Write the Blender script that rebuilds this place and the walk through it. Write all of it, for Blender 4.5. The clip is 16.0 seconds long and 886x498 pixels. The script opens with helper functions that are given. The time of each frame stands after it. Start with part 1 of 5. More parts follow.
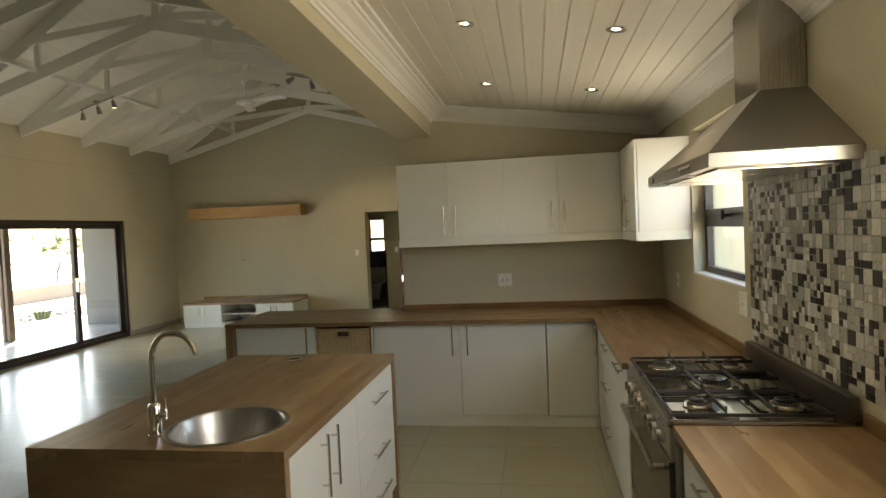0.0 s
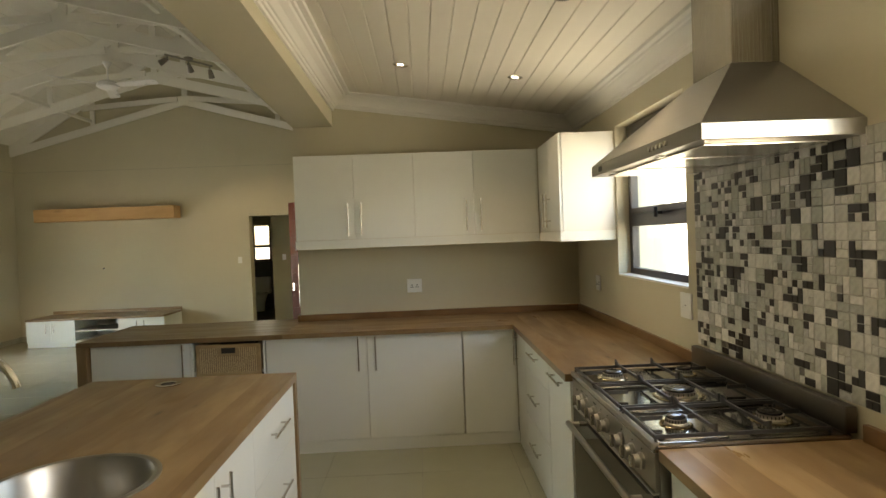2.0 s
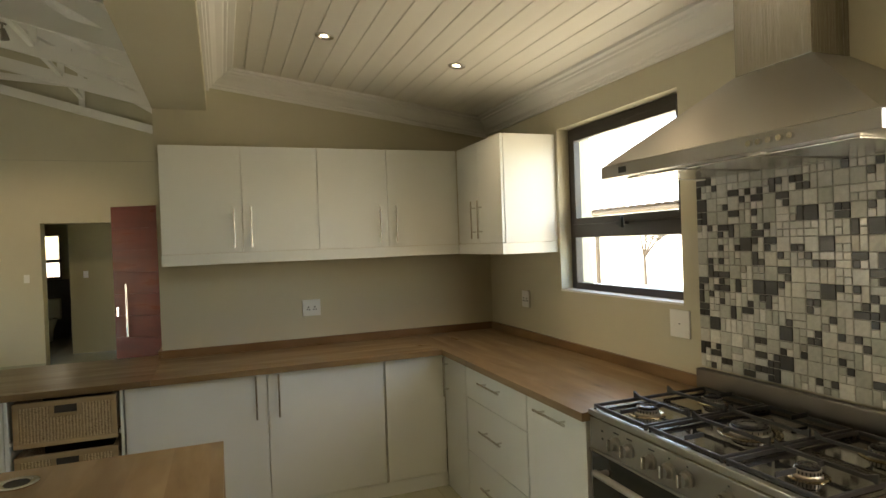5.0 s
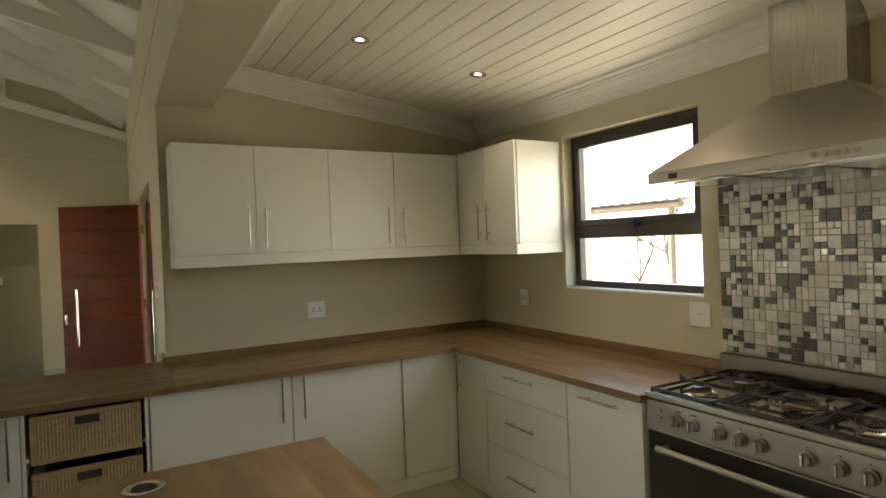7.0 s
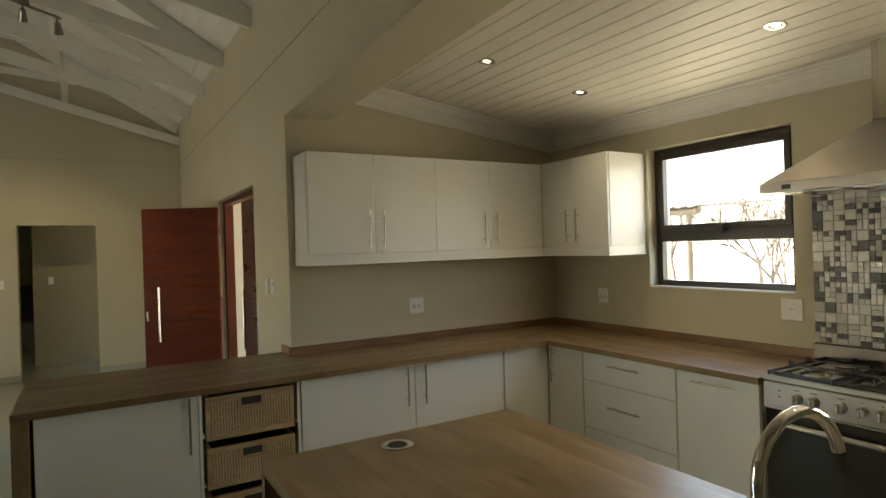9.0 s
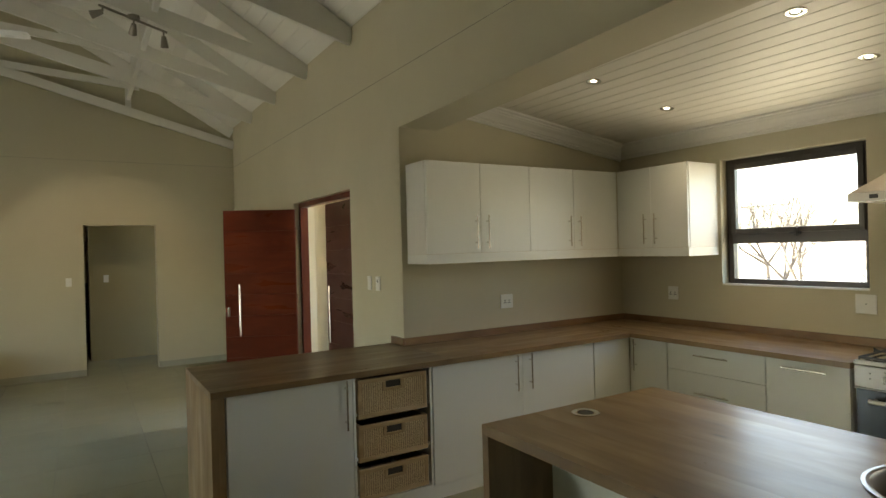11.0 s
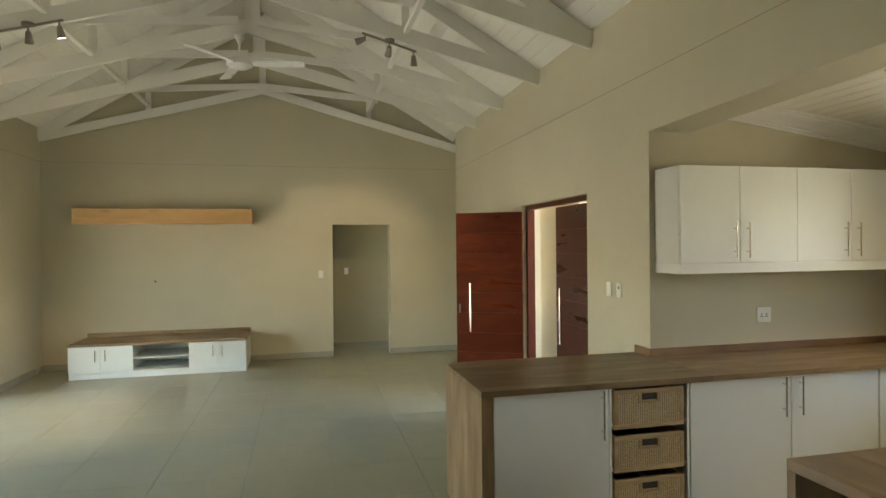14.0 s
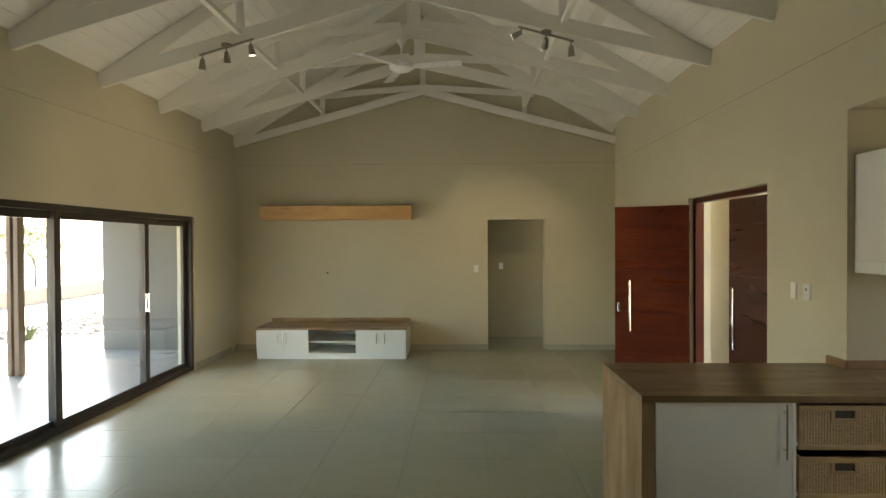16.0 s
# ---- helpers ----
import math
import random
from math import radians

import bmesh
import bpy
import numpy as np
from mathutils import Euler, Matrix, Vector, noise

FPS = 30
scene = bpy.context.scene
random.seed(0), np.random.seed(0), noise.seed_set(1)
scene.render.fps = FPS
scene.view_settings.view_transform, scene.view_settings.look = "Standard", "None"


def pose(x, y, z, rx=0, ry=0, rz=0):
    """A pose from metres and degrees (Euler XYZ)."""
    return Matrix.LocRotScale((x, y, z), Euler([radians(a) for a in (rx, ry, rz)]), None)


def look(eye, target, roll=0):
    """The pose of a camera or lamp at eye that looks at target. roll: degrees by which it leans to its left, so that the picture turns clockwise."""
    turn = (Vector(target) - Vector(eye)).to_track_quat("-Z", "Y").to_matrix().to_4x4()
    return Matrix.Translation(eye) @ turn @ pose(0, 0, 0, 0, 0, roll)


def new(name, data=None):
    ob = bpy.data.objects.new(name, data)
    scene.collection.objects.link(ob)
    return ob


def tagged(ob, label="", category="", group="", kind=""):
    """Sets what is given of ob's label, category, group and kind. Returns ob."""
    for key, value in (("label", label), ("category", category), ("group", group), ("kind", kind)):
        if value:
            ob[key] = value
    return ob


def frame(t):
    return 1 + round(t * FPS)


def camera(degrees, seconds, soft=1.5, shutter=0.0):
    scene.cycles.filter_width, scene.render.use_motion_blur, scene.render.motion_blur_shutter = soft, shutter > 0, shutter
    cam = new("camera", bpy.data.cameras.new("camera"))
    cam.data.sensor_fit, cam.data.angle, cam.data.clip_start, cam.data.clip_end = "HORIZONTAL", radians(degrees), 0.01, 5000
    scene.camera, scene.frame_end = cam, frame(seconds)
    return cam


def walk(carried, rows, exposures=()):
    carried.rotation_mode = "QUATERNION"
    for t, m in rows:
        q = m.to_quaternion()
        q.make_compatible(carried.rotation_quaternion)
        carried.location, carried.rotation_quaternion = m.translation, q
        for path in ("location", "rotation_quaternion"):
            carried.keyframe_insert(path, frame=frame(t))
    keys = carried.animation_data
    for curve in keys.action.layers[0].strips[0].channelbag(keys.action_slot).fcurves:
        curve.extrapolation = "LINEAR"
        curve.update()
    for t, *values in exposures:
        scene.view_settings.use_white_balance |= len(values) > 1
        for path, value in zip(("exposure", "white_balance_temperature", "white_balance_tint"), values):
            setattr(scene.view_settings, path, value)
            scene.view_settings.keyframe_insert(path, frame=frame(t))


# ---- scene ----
cam = camera(74.3, 16.0)
PATH = [
    (0, (0.615, 0.573, 1.653), (0.297, 2.546, 1.588), -2.6),
    (0.5, (0.619, 0.699, 1.656), (0.329, 2.677, 1.594), -2.5),
    (1, (0.548, 0.797, 1.643), (0.321, 2.784, 1.59), -2.3),
    (1.5, (0.452, 0.932, 1.618), (0.368, 2.93, 1.57), -2.2),
    (2, (0.385, 1.052, 1.575), (0.456, 3.051, 1.531), -2.2),
    (2.5, (0.333, 1.236, 1.576), (0.519, 3.227, 1.531), -2.3),
    (3, (0.245, 1.447, 1.599), (0.499, 3.43, 1.557), -2.3),
    (3.5, (0.173, 1.606, 1.59), (0.483, 3.582, 1.554), -2.2),
    (4, (0.046, 1.695, 1.583), (0.482, 3.647, 1.556), -2.1),
    (6.5, (-0.772, 1.932, 1.619), (0.191, 3.685, 1.591), -2.2),
    (7, (-0.949, 1.987, 1.599), (0.044, 3.723, 1.578), -2.2),
    (7.5, (-1.16, 2.089, 1.593), (-0.149, 3.815, 1.575), -2.0),
    (8, (-1.366, 2.12, 1.606), (-0.35, 3.842, 1.595), -1.8),
    (8.5, (-1.569, 2.06, 1.601), (-0.55, 3.781, 1.594), -1.8),
    (11, (-2.694, 2.148, 1.615), (-1.642, 3.849, 1.614), -1.5),
    (11.5, (-2.845, 2.172, 1.656), (-1.831, 3.895, 1.657), -1.3),
    (12, (-2.97, 2.253, 1.684), (-2.073, 4.04, 1.679), -1.2),
    (12.5, (-3.026, 2.267, 1.701), (-2.274, 4.12, 1.692), -1.0),
    (13, (-3.042, 2.246, 1.709), (-2.391, 4.137, 1.702), -0.9),
    (13.5, (-3.061, 2.252, 1.709), (-2.498, 4.171, 1.701), -0.7),
    (14, (-3.093, 2.243, 1.718), (-2.632, 4.189, 1.706), -0.6),
    (14.5, (-3.102, 2.238, 1.729), (-2.767, 4.21, 1.709), -0.6),
    (15, (-3.104, 2.252, 1.716), (-2.933, 4.244, 1.696), -0.5),
    (15.5, (-3.096, 2.263, 1.711), (-3.045, 4.262, 1.692), -0.3),
    (16, (-3.091, 2.263, 1.712), (-3.152, 4.262, 1.689), -0.3),
]
walk(cam, [(t, look(eye, target, roll)) for t, eye, target, roll in PATH],
     exposures=[(0.0, 3.82, 7500, 12), (1.5, 4.11, 7700, 12), (2.5, 4.13, 7700, 12), (4.0, 4.03, 7700, 12), (6.5, 3.89, 7600, 11), (8.5, 3.72, 7600, 11), (11.0, 3.79, 7450, 9), (12.5, 4.29, 7200, 9), (14.0, 4.47, 7250, 10), (15.0, 4.4, 7400, 10), (16.0, 4.05, 7500, 11)])

# ---------- world, sun, lights ----------
SUN_EL, SUN_AZ = radians(53), radians(-32)
world = bpy.data.worlds.new("world")
scene.world = world
world.use_nodes = True
wn = world.node_tree.nodes
sky = wn.new("ShaderNodeTexSky")
sky.sky_type, sky.sun_disc, sky.sun_elevation, sky.sun_rotation = "NISHITA", False, SUN_EL, SUN_AZ
sky.dust_density = 2.0
wn["Background"].inputs["Strength"].default_value = 0.15
world.node_tree.links.new(sky.outputs[0], wn["Background"].inputs["Color"])


def lamp(name, kind, m, energy, color=(1, 1, 1), **more):
    data = bpy.data.lights.new(name, kind)
    data.energy, data.color = energy, color
    for k, v in more.items():
        setattr(data, k, v)
    ob = new(name, data)
    ob.matrix_world = m
    return ob


sun_dir = Vector((math.sin(SUN_AZ) * math.cos(SUN_EL), math.cos(SUN_AZ) * math.cos(SUN_EL), math.sin(SUN_EL)))
lamp("sun", "SUN", look(sun_dir * 20, (0, 0, 0)), 4.0, (1, 0.95, 0.86), angle=radians(0.5))

# ---------- materials ----------


class Nodes:
    def __init__(self, name):
        self.mat = bpy.data.materials.new(name)
        self.mat.use_nodes = True
        self.tree = self.mat.node_tree
        self.bsdf = self.tree.nodes["Principled BSDF"]

    def add(self, kind, ins=None, **props):
        n = self.tree.nodes.new(kind)
        for k, v in props.items():
            setattr(n, k, v)
        for k, v in (ins or {}).items():
            self.put(v, n.inputs[k])
        return n

    def put(self, v, sock):
        if isinstance(v, bpy.types.NodeSocket):
            self.tree.links.new(v, sock)
        else:
            sock.default_value = v

    def coords(self, scale=(1, 1, 1), rot=(0, 0, 0), what="Object"):
        tc = self.add("ShaderNodeTexCoord")
        return self.add("ShaderNodeMapping", {"Vector": tc.outputs[what], "Scale": scale, "Rotation": rot}).outputs[0]

    def noise(self, scale, vec=None, detail=4.0, rough=0.55, dist=0.0):
        ins = {"Scale": scale, "Detail": detail, "Roughness": rough, "Distortion": dist}
        if vec is not None:
            ins["Vector"] = vec
        return self.add("ShaderNodeTexNoise", ins).outputs["Fac"]

    def ramp(self, fac, stops):
        r = self.add("ShaderNodeValToRGB", {"Fac": fac})
        el = r.color_ramp.elements
        while len(el) < len(stops):
            el.new(0.5)
        for e, (p, c) in zip(el, stops):
            e.position, e.color = p, (*c, 1) if len(c) == 3 else c
        return r.outputs[0]

    def mix(self, fac, a, b, mode="MIX"):
        m = self.add("ShaderNodeMix", data_type="RGBA", blend_type=mode)
        self.put(fac, m.inputs[0])
        self.put(a if isinstance(a, bpy.types.NodeSocket) else (*a, 1), m.inputs[6])
        self.put(b if isinstance(b, bpy.types.NodeSocket) else (*b, 1), m.inputs[7])
        return m.outputs[2]

    def bump(self, height, strength=0.2, dist=0.01):
        b = self.add("ShaderNodeBump", {"Height": height, "Strength": strength, "Distance": dist})
        self.put(b.outputs[0], self.bsdf.inputs["Normal"])

    def set(self, **kw):
        for k, v in kw.items():
            self.put(v if not (isinstance(v, tuple) and len(v) == 3) else (*v, 1), self.bsdf.inputs[k.replace("_", " ")])
        return self.mat


def plaster(name, base, var=0.04):
    n = Nodes(name)
    v = n.coords()
    big, fine = n.noise(0.9, v, 5), n.noise(60, v, 3)
    dark = tuple(c * (1 - var * 2) for c in base)
    col = n.mix(n.ramp(big, [(0.35, (0, 0, 0)), (0.7, (1, 1, 1))]), dark, base)
    n.bump(n.add("ShaderNodeMath", {0: fine, 1: n.noise(7, v, 2)}, operation="ADD").outputs[0], 0.10, 0.004)
    return n.set(Base_Color=col, Roughness=0.75)


def paint(name, base, rough=0.35, var=0.03, bump=0.02):
    n = Nodes(name)
    v = n.coords()
    col = n.mix(n.noise(2.5, v, 4), tuple(c * (1 - var) for c in base), base)
    n.bump(n.noise(45, v, 2), bump, 0.002)
    return n.set(Base_Color=col, Roughness=n.ramp(n.noise(9, v), [(0.3, (rough * 0.85,) * 3), (0.7, (rough * 1.15,) * 3)]))


def wood(name, tones, axis="x", grain=1.0, rough=0.35, plank=0.12, knots=True):
    """Planks glued side by side along one axis, with long grain."""
    n = Nodes(name)
    long_first = {"x": (1, 1, 1), "y": (1, 1, 1), "z": (1, 1, 1)}[axis]
    tc = n.add("ShaderNodeTexCoord").outputs["Object"]
    sep = n.add("ShaderNodeSeparateXYZ", {0: tc})
    order = {"x": ("X", "Y", "Z"), "y": ("Y", "X", "Z"), "z": ("Z", "X", "Y")}[axis]
    along, across, third = (sep.outputs[k] for k in order)
    cross = n.add("ShaderNodeMath", {0: across, 1: plank}, operation="DIVIDE").outputs[0]
    idx = n.add("ShaderNodeMath", {0: cross}, operation="FLOOR").outputs[0]
    shift = n.add("ShaderNodeMath", {0: idx, 1: 3.71}, operation="MULTIPLY").outputs[0]
    along2 = n.add("ShaderNodeMath", {0: along, 1: shift}, operation="ADD").outputs[0]
    vec = n.add("ShaderNodeCombineXYZ", {0: along2, 1: across, 2: third}).outputs[0]
    st = n.add("ShaderNodeMapping", {"Vector": vec, "Scale": (0.9 * grain, 4.5 * grain, 4.5 * grain)}).outputs[0]
    g1 = n.noise(1.6, st, 6, 0.6, 0.6)
    st2 = n.add("ShaderNodeMapping", {"Vector": vec, "Scale": (3 * grain, 90 * grain, 90 * grain)}).outputs[0]
    g2 = n.noise(1.5, st2, 4, 0.6)
    blot = n.noise(1.7, n.add("ShaderNodeMapping", {"Vector": vec, "Scale": (1, 2.5, 2.5)}).outputs[0], 3)
    col = n.ramp(g1, [(0.28, tones[0]), (0.5, tones[1]), (0.72, tones[2])])
    col = n.mix(n.ramp(g2, [(0.35, (0.06,) * 3), (0.6, (0, 0, 0))]), col, tuple(c * 0.72 for c in tones[0]))
    col = n.mix(n.ramp(blot, [(0.38, (0, 0, 0)), (0.62, (0.7,) * 3)]), col, tones[3])
    tone = n.add("ShaderNodeTexWhiteNoise", {1: idx}, noise_dimensions="1D").outputs[0]
    hsv = n.add("ShaderNodeHueSaturation", {"Color": col, "Value": n.add("ShaderNodeMapRange", {0: tone, 3: 0.94, 4: 1.06}).outputs[0]}).outputs[0]
    if knots:
        vo = n.add("ShaderNodeTexVoronoi", {"Vector": n.add("ShaderNodeMapping", {"Vector": vec, "Scale": (1.6, 5.5, 5.5)}).outputs[0], "Scale": 1.0, "Randomness": 1.0}).outputs["Distance"]
        hsv = n.mix(n.ramp(vo, [(0.03, (0.85,) * 3), (0.07, (0.3,) * 3), (0.17, (0, 0, 0))]), hsv, tuple(c * 0.35 for c in tones[0]))
    n.bump(g2, 0.08, 0.002)
    return n.set(Base_Color=hsv, Roughness=n.ramp(g1, [(0.3, (rough * 1.2,) * 3), (0.7, (rough * 0.85,) * 3)]))


def metal(name, base, rough=0.25, brushed=None):
    """Brushed sheet has fine grain along one axis and a highlight drawn out across it."""
    n = Nodes(name)
    if brushed:
        v = n.coords({"x": (3, 900, 900), "y": (900, 3, 900), "z": (900, 900, 3)}[brushed])
        r = n.ramp(n.noise(1, v, 2), [(0.3, (rough * 0.9,) * 3), (0.7, (rough * 1.1,) * 3)])
        n.bsdf.inputs["Anisotropic"].default_value = 0.6
        n.put(n.add("ShaderNodeTangent", direction_type="RADIAL", axis="Z").outputs[0], n.bsdf.inputs["Tangent"])
    else:
        r = n.ramp(n.noise(14, n.coords()), [(0.3, (rough * 0.96,) * 3), (0.7, (rough * 1.05,) * 3)])
    return n.set(Base_Color=base, Metallic=1.0, Roughness=r)


def plain(name, base, rough=0.5, metallic=0.0):
    n = Nodes(name)
    col = n.mix(n.noise(11, n.coords(), 4), tuple(c * (0.97 if base[0] > 0.5 else 0.88) for c in base), base)
    return n.set(Base_Color=col, Roughness=rough, Metallic=metallic)


def glow(name, color, strength):
    n = Nodes(name)
    return n.set(Base_Color=color, Emission_Color=color, Emission_Strength=strength)


def glass(name, tint=(1, 1, 1), rough=0.0):
    n = Nodes(name)
    out = n.tree.nodes["Material Output"]
    face = n.add("ShaderNodeLayerWeight", {"Blend": 0.5}).outputs["Facing"]
    fr = n.add("ShaderNodeMath", {0: n.add("ShaderNodeMath", {0: face, 1: 5.0}, operation="POWER").outputs[0], 1: 0.9, 2: 0.05}, operation="MULTIPLY_ADD").outputs[0]
    tr = n.add("ShaderNodeBsdfTransparent", {"Color": (*tint, 1)}).outputs[0]
    gl = n.add("ShaderNodeBsdfGlossy", {"Roughness": rough}).outputs[0]
    mx = n.add("ShaderNodeMixShader", {0: fr, 1: tr, 2: gl}).outputs[0]
    n.tree.links.new(mx, out.inputs[0])
    return n.mat


def tile_mat(name, a, b, rough):
    n = Nodes(name)
    rnd = n.add("ShaderNodeObjectInfo").outputs["Random"]
    v = n.coords(what="Object")
    off = n.add("ShaderNodeVectorMath", {0: v, 1: n.add("ShaderNodeCombineXYZ", {0: n.add("ShaderNodeMath", {0: rnd, 1: 37.0}, operation="MULTIPLY").outputs[0]}).outputs[0]}, operation="ADD").outputs[0]
    col = n.mix(n.ramp(n.noise(3.5, off, 6, 0.6), [(0.35, (0, 0, 0)), (0.65, (1, 1, 1))]), a, b)
    col = n.add("ShaderNodeHueSaturation", {"Color": col, "Value": n.add("ShaderNodeMapRange", {0: rnd, 3: 0.985, 4: 1.015}).outputs[0]}).outputs[0]
    n.bsdf.inputs["Specular IOR Level"].default_value = 0.19
    return n.set(Base_Color=col, Roughness=n.ramp(n.noise(2.5, off, 2), [(0.3, (rough * 0.9,) * 3), (0.7, (rough * 1.12,) * 3)]))


M = {}
M["wall"] = plaster("wall_paint", (0.57, 0.53, 0.395))
M["ext"] = plaster("outside_plaster", (0.50, 0.45, 0.34))
# grey darkened to hold the shade on the veranda end wall
M["shaded_grey"] = plaster("shaded_grey_plaster", (0.12, 0.115, 0.105))
M["white_lam"] = plain("white_laminate", (0.745, 0.77, 0.735), 0.42)
M["carcass"] = paint("carcass_white", (0.70, 0.70, 0.66), 0.4)
# near-black standing in for shade in the basket bay and handle slots
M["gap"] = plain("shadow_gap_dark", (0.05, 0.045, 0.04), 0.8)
M["board"] = paint("ceiling_board_paint", (0.80, 0.77, 0.69), 0.45, 0.05, 0.04)
M["truss"] = paint("truss_paint", (0.85, 0.84, 0.79), 0.5, 0.06, 0.15)
M["roof"] = paint("roof_lining_paint", (0.90, 0.885, 0.83), 0.6, 0.08, 0.06)
M["cornice"] = paint("cornice_paint", (0.78, 0.77, 0.73), 0.5)
OAK = [(0.215, 0.136, 0.065), (0.302, 0.202, 0.102), (0.370, 0.262, 0.142), (0.175, 0.106, 0.050)]
M["oak_x"] = wood("oak_worktop_x", OAK, "x", 1.0, 0.32)
M["oak_y"] = wood("oak_worktop_y", OAK, "y", 1.0, 0.32)
M["oak_z"] = wood("oak_panel_z", OAK, "z", 1.0, 0.4)
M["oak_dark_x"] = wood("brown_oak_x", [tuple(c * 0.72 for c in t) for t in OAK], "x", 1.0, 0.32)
RED = [tuple((c[0] * 0.82, c[1] * 0.70, c[2] * 0.62)) for c in OAK]
M["oak_red_x"] = wood("reddish_oak_x", RED, "x", 1.0, 0.35, knots=False)
M["oak_red_y"] = wood("reddish_oak_y", RED, "y", 1.0, 0.35, knots=False)
PINE = [(0.50, 0.28, 0.10), (0.62, 0.38, 0.16), (0.70, 0.46, 0.21), (0.56, 0.33, 0.13)]
M["pine"] = wood("pine_shelf", PINE, "x", 0.8, 0.45)
MAH = [(0.075, 0.016, 0.008), (0.105, 0.023, 0.011), (0.14, 0.034, 0.015), (0.080, 0.017, 0.008)]
M["mahog"] = wood("mahogany_x", MAH, "x", 1.2, 0.3, 0.4, False)
M["mahog_z"] = wood("mahogany_z", MAH, "z", 1.2, 0.3, 0.4, False)
for k in ("mahog", "mahog_z"):
    M[k].node_tree.nodes["Principled BSDF"].inputs["Specular IOR Level"].default_value = 0.22
# darkened mahogany copy, the closed leaf's shade is in the colour
M["mahog_shaded"] = wood("mahogany_shaded", [(0.070, 0.018, 0.010), (0.080, 0.020, 0.011), (0.088, 0.023, 0.012), (0.068, 0.018, 0.010)], "x", 1.2, 0.3, 0.4, False)
M["steel"] = metal("brushed_steel_y", (0.40, 0.385, 0.355), 0.32, "y")
M["hob"] = metal("hob_steel", (0.34, 0.32, 0.29), 0.24)
M["hob_well"] = metal("pressed_hob_steel", (0.42, 0.41, 0.385), 0.10)
M["brass"] = metal("burner_ring_brass", (0.52, 0.43, 0.27), 0.2)
M["cap"] = plain("enamelled_burner_cap", (0.02, 0.02, 0.022), 0.15)
M["sink"] = metal("satin_sink_steel", (0.42, 0.41, 0.39), 0.34)
M["steel_z"] = metal("brushed_steel_z", (0.37, 0.35, 0.31), 0.26, "z")
M["chrome"] = metal("chrome", (0.80, 0.79, 0.77), 0.08)
M["handle"] = metal("brushed_handle", (0.66, 0.64, 0.60), 0.24)
M["iron"] = plain("cast_iron", (0.02, 0.02, 0.022), 0.45)
M["black_glass"] = plain("oven_glass", (0.028, 0.031, 0.028), 0.05)
M["alu"] = paint("bronze_aluminium", (0.035, 0.028, 0.024), 0.35)
M["glass"] = glass("window_glass", (0.93, 0.96, 0.95))
# tint added only to cut the daylight entering the bathroom
M["dimming_glass"] = glass("daylight_cutting_glass", (0.55, 0.55, 0.53))
M["plastic"] = paint("socket_plastic", (0.80, 0.80, 0.77), 0.3, 0.01, 0.0)
M["slot"] = plain("socket_slot", (0.02, 0.02, 0.02), 0.7)
M["grout"] = plain("grout_grey", (0.26, 0.25, 0.21), 0.85)
M["floor_tile"] = tile_mat("floor_porcelain", (0.315, 0.317, 0.238), (0.329, 0.331, 0.25), 0.225)
M["skirt"] = tile_mat("skirting_tile", (0.36, 0.36, 0.29), (0.42, 0.41, 0.34), 0.25)
M["bulb"] = glow("lamp_glow", (1.0, 0.88, 0.66), 1.2)
M["spot_body"] = metal("spot_nickel", (0.30, 0.28, 0.25), 0.3)
M["panel_steel"] = metal("panel_steel", (0.33, 0.315, 0.285), 0.36)
M["rail_steel"] = metal("rail_steel", (0.19, 0.165, 0.145), 0.3)
# dark brown that paints the shade inside the baskets
M["basket_shade"] = paint("basket_inner_shade", (0.055, 0.035, 0.022), 0.8)
M["bulb_low"] = glow("spot_glow", (1.0, 0.88, 0.68), 0.03)
M["bulb_low"].node_tree.nodes["Principled BSDF"].inputs["Base Color"].default_value = (0.08, 0.08, 0.08, 1)
M["fan"] = paint("fan_enamel", (0.84, 0.84, 0.85), 0.3)

# ---------- helpers ----------
ORG = {}


def thing(name, org, label, category, group="", kind=""):
    ob = new(name)
    ob.location = org
    ORG[ob.name] = Vector(org)
    return tagged(ob, label, category, group, kind)


def part(name, bm, material, parent=None, label="", smooth=False):
    me = bpy.data.meshes.new(name)
    top = parent
    while top is not None and top.parent is not None:
        top = top.parent
    if top is not None:
        bmesh.ops.translate(bm, verts=bm.verts, vec=-ORG[top.name])
    bmesh.ops.recalc_face_normals(bm, faces=bm.faces)
    bm.to_mesh(me)
    bm.free()
    for m in material if isinstance(material, (list, tuple)) else [material]:
        me.materials.append(m)
    if smooth:
        me.shade_smooth()
        me.set_sharp_from_angle(angle=radians(35))
    ob = new(name, me)
    ob.parent = parent
    if label:
        tagged(ob, label)
    return ob


def solo(name, bm, material, label, category, kind="", smooth=False, group=""):
    """A thing that is one mesh, with its origin at its base."""
    cos = [v.co for v in bm.verts]
    lo = Vector([min(c[i] for c in cos) for i in range(3)])
    hi = Vector([max(c[i] for c in cos) for i in range(3)])
    org = Vector(((lo.x + hi.x) / 2, (lo.y + hi.y) / 2, lo.z))
    bmesh.ops.translate(bm, verts=bm.verts, vec=-org)
    ob = part(name, bm, material, None, "", smooth)
    ob.location = org
    ORG[ob.name] = org
    return tagged(ob, label, category, group, kind)


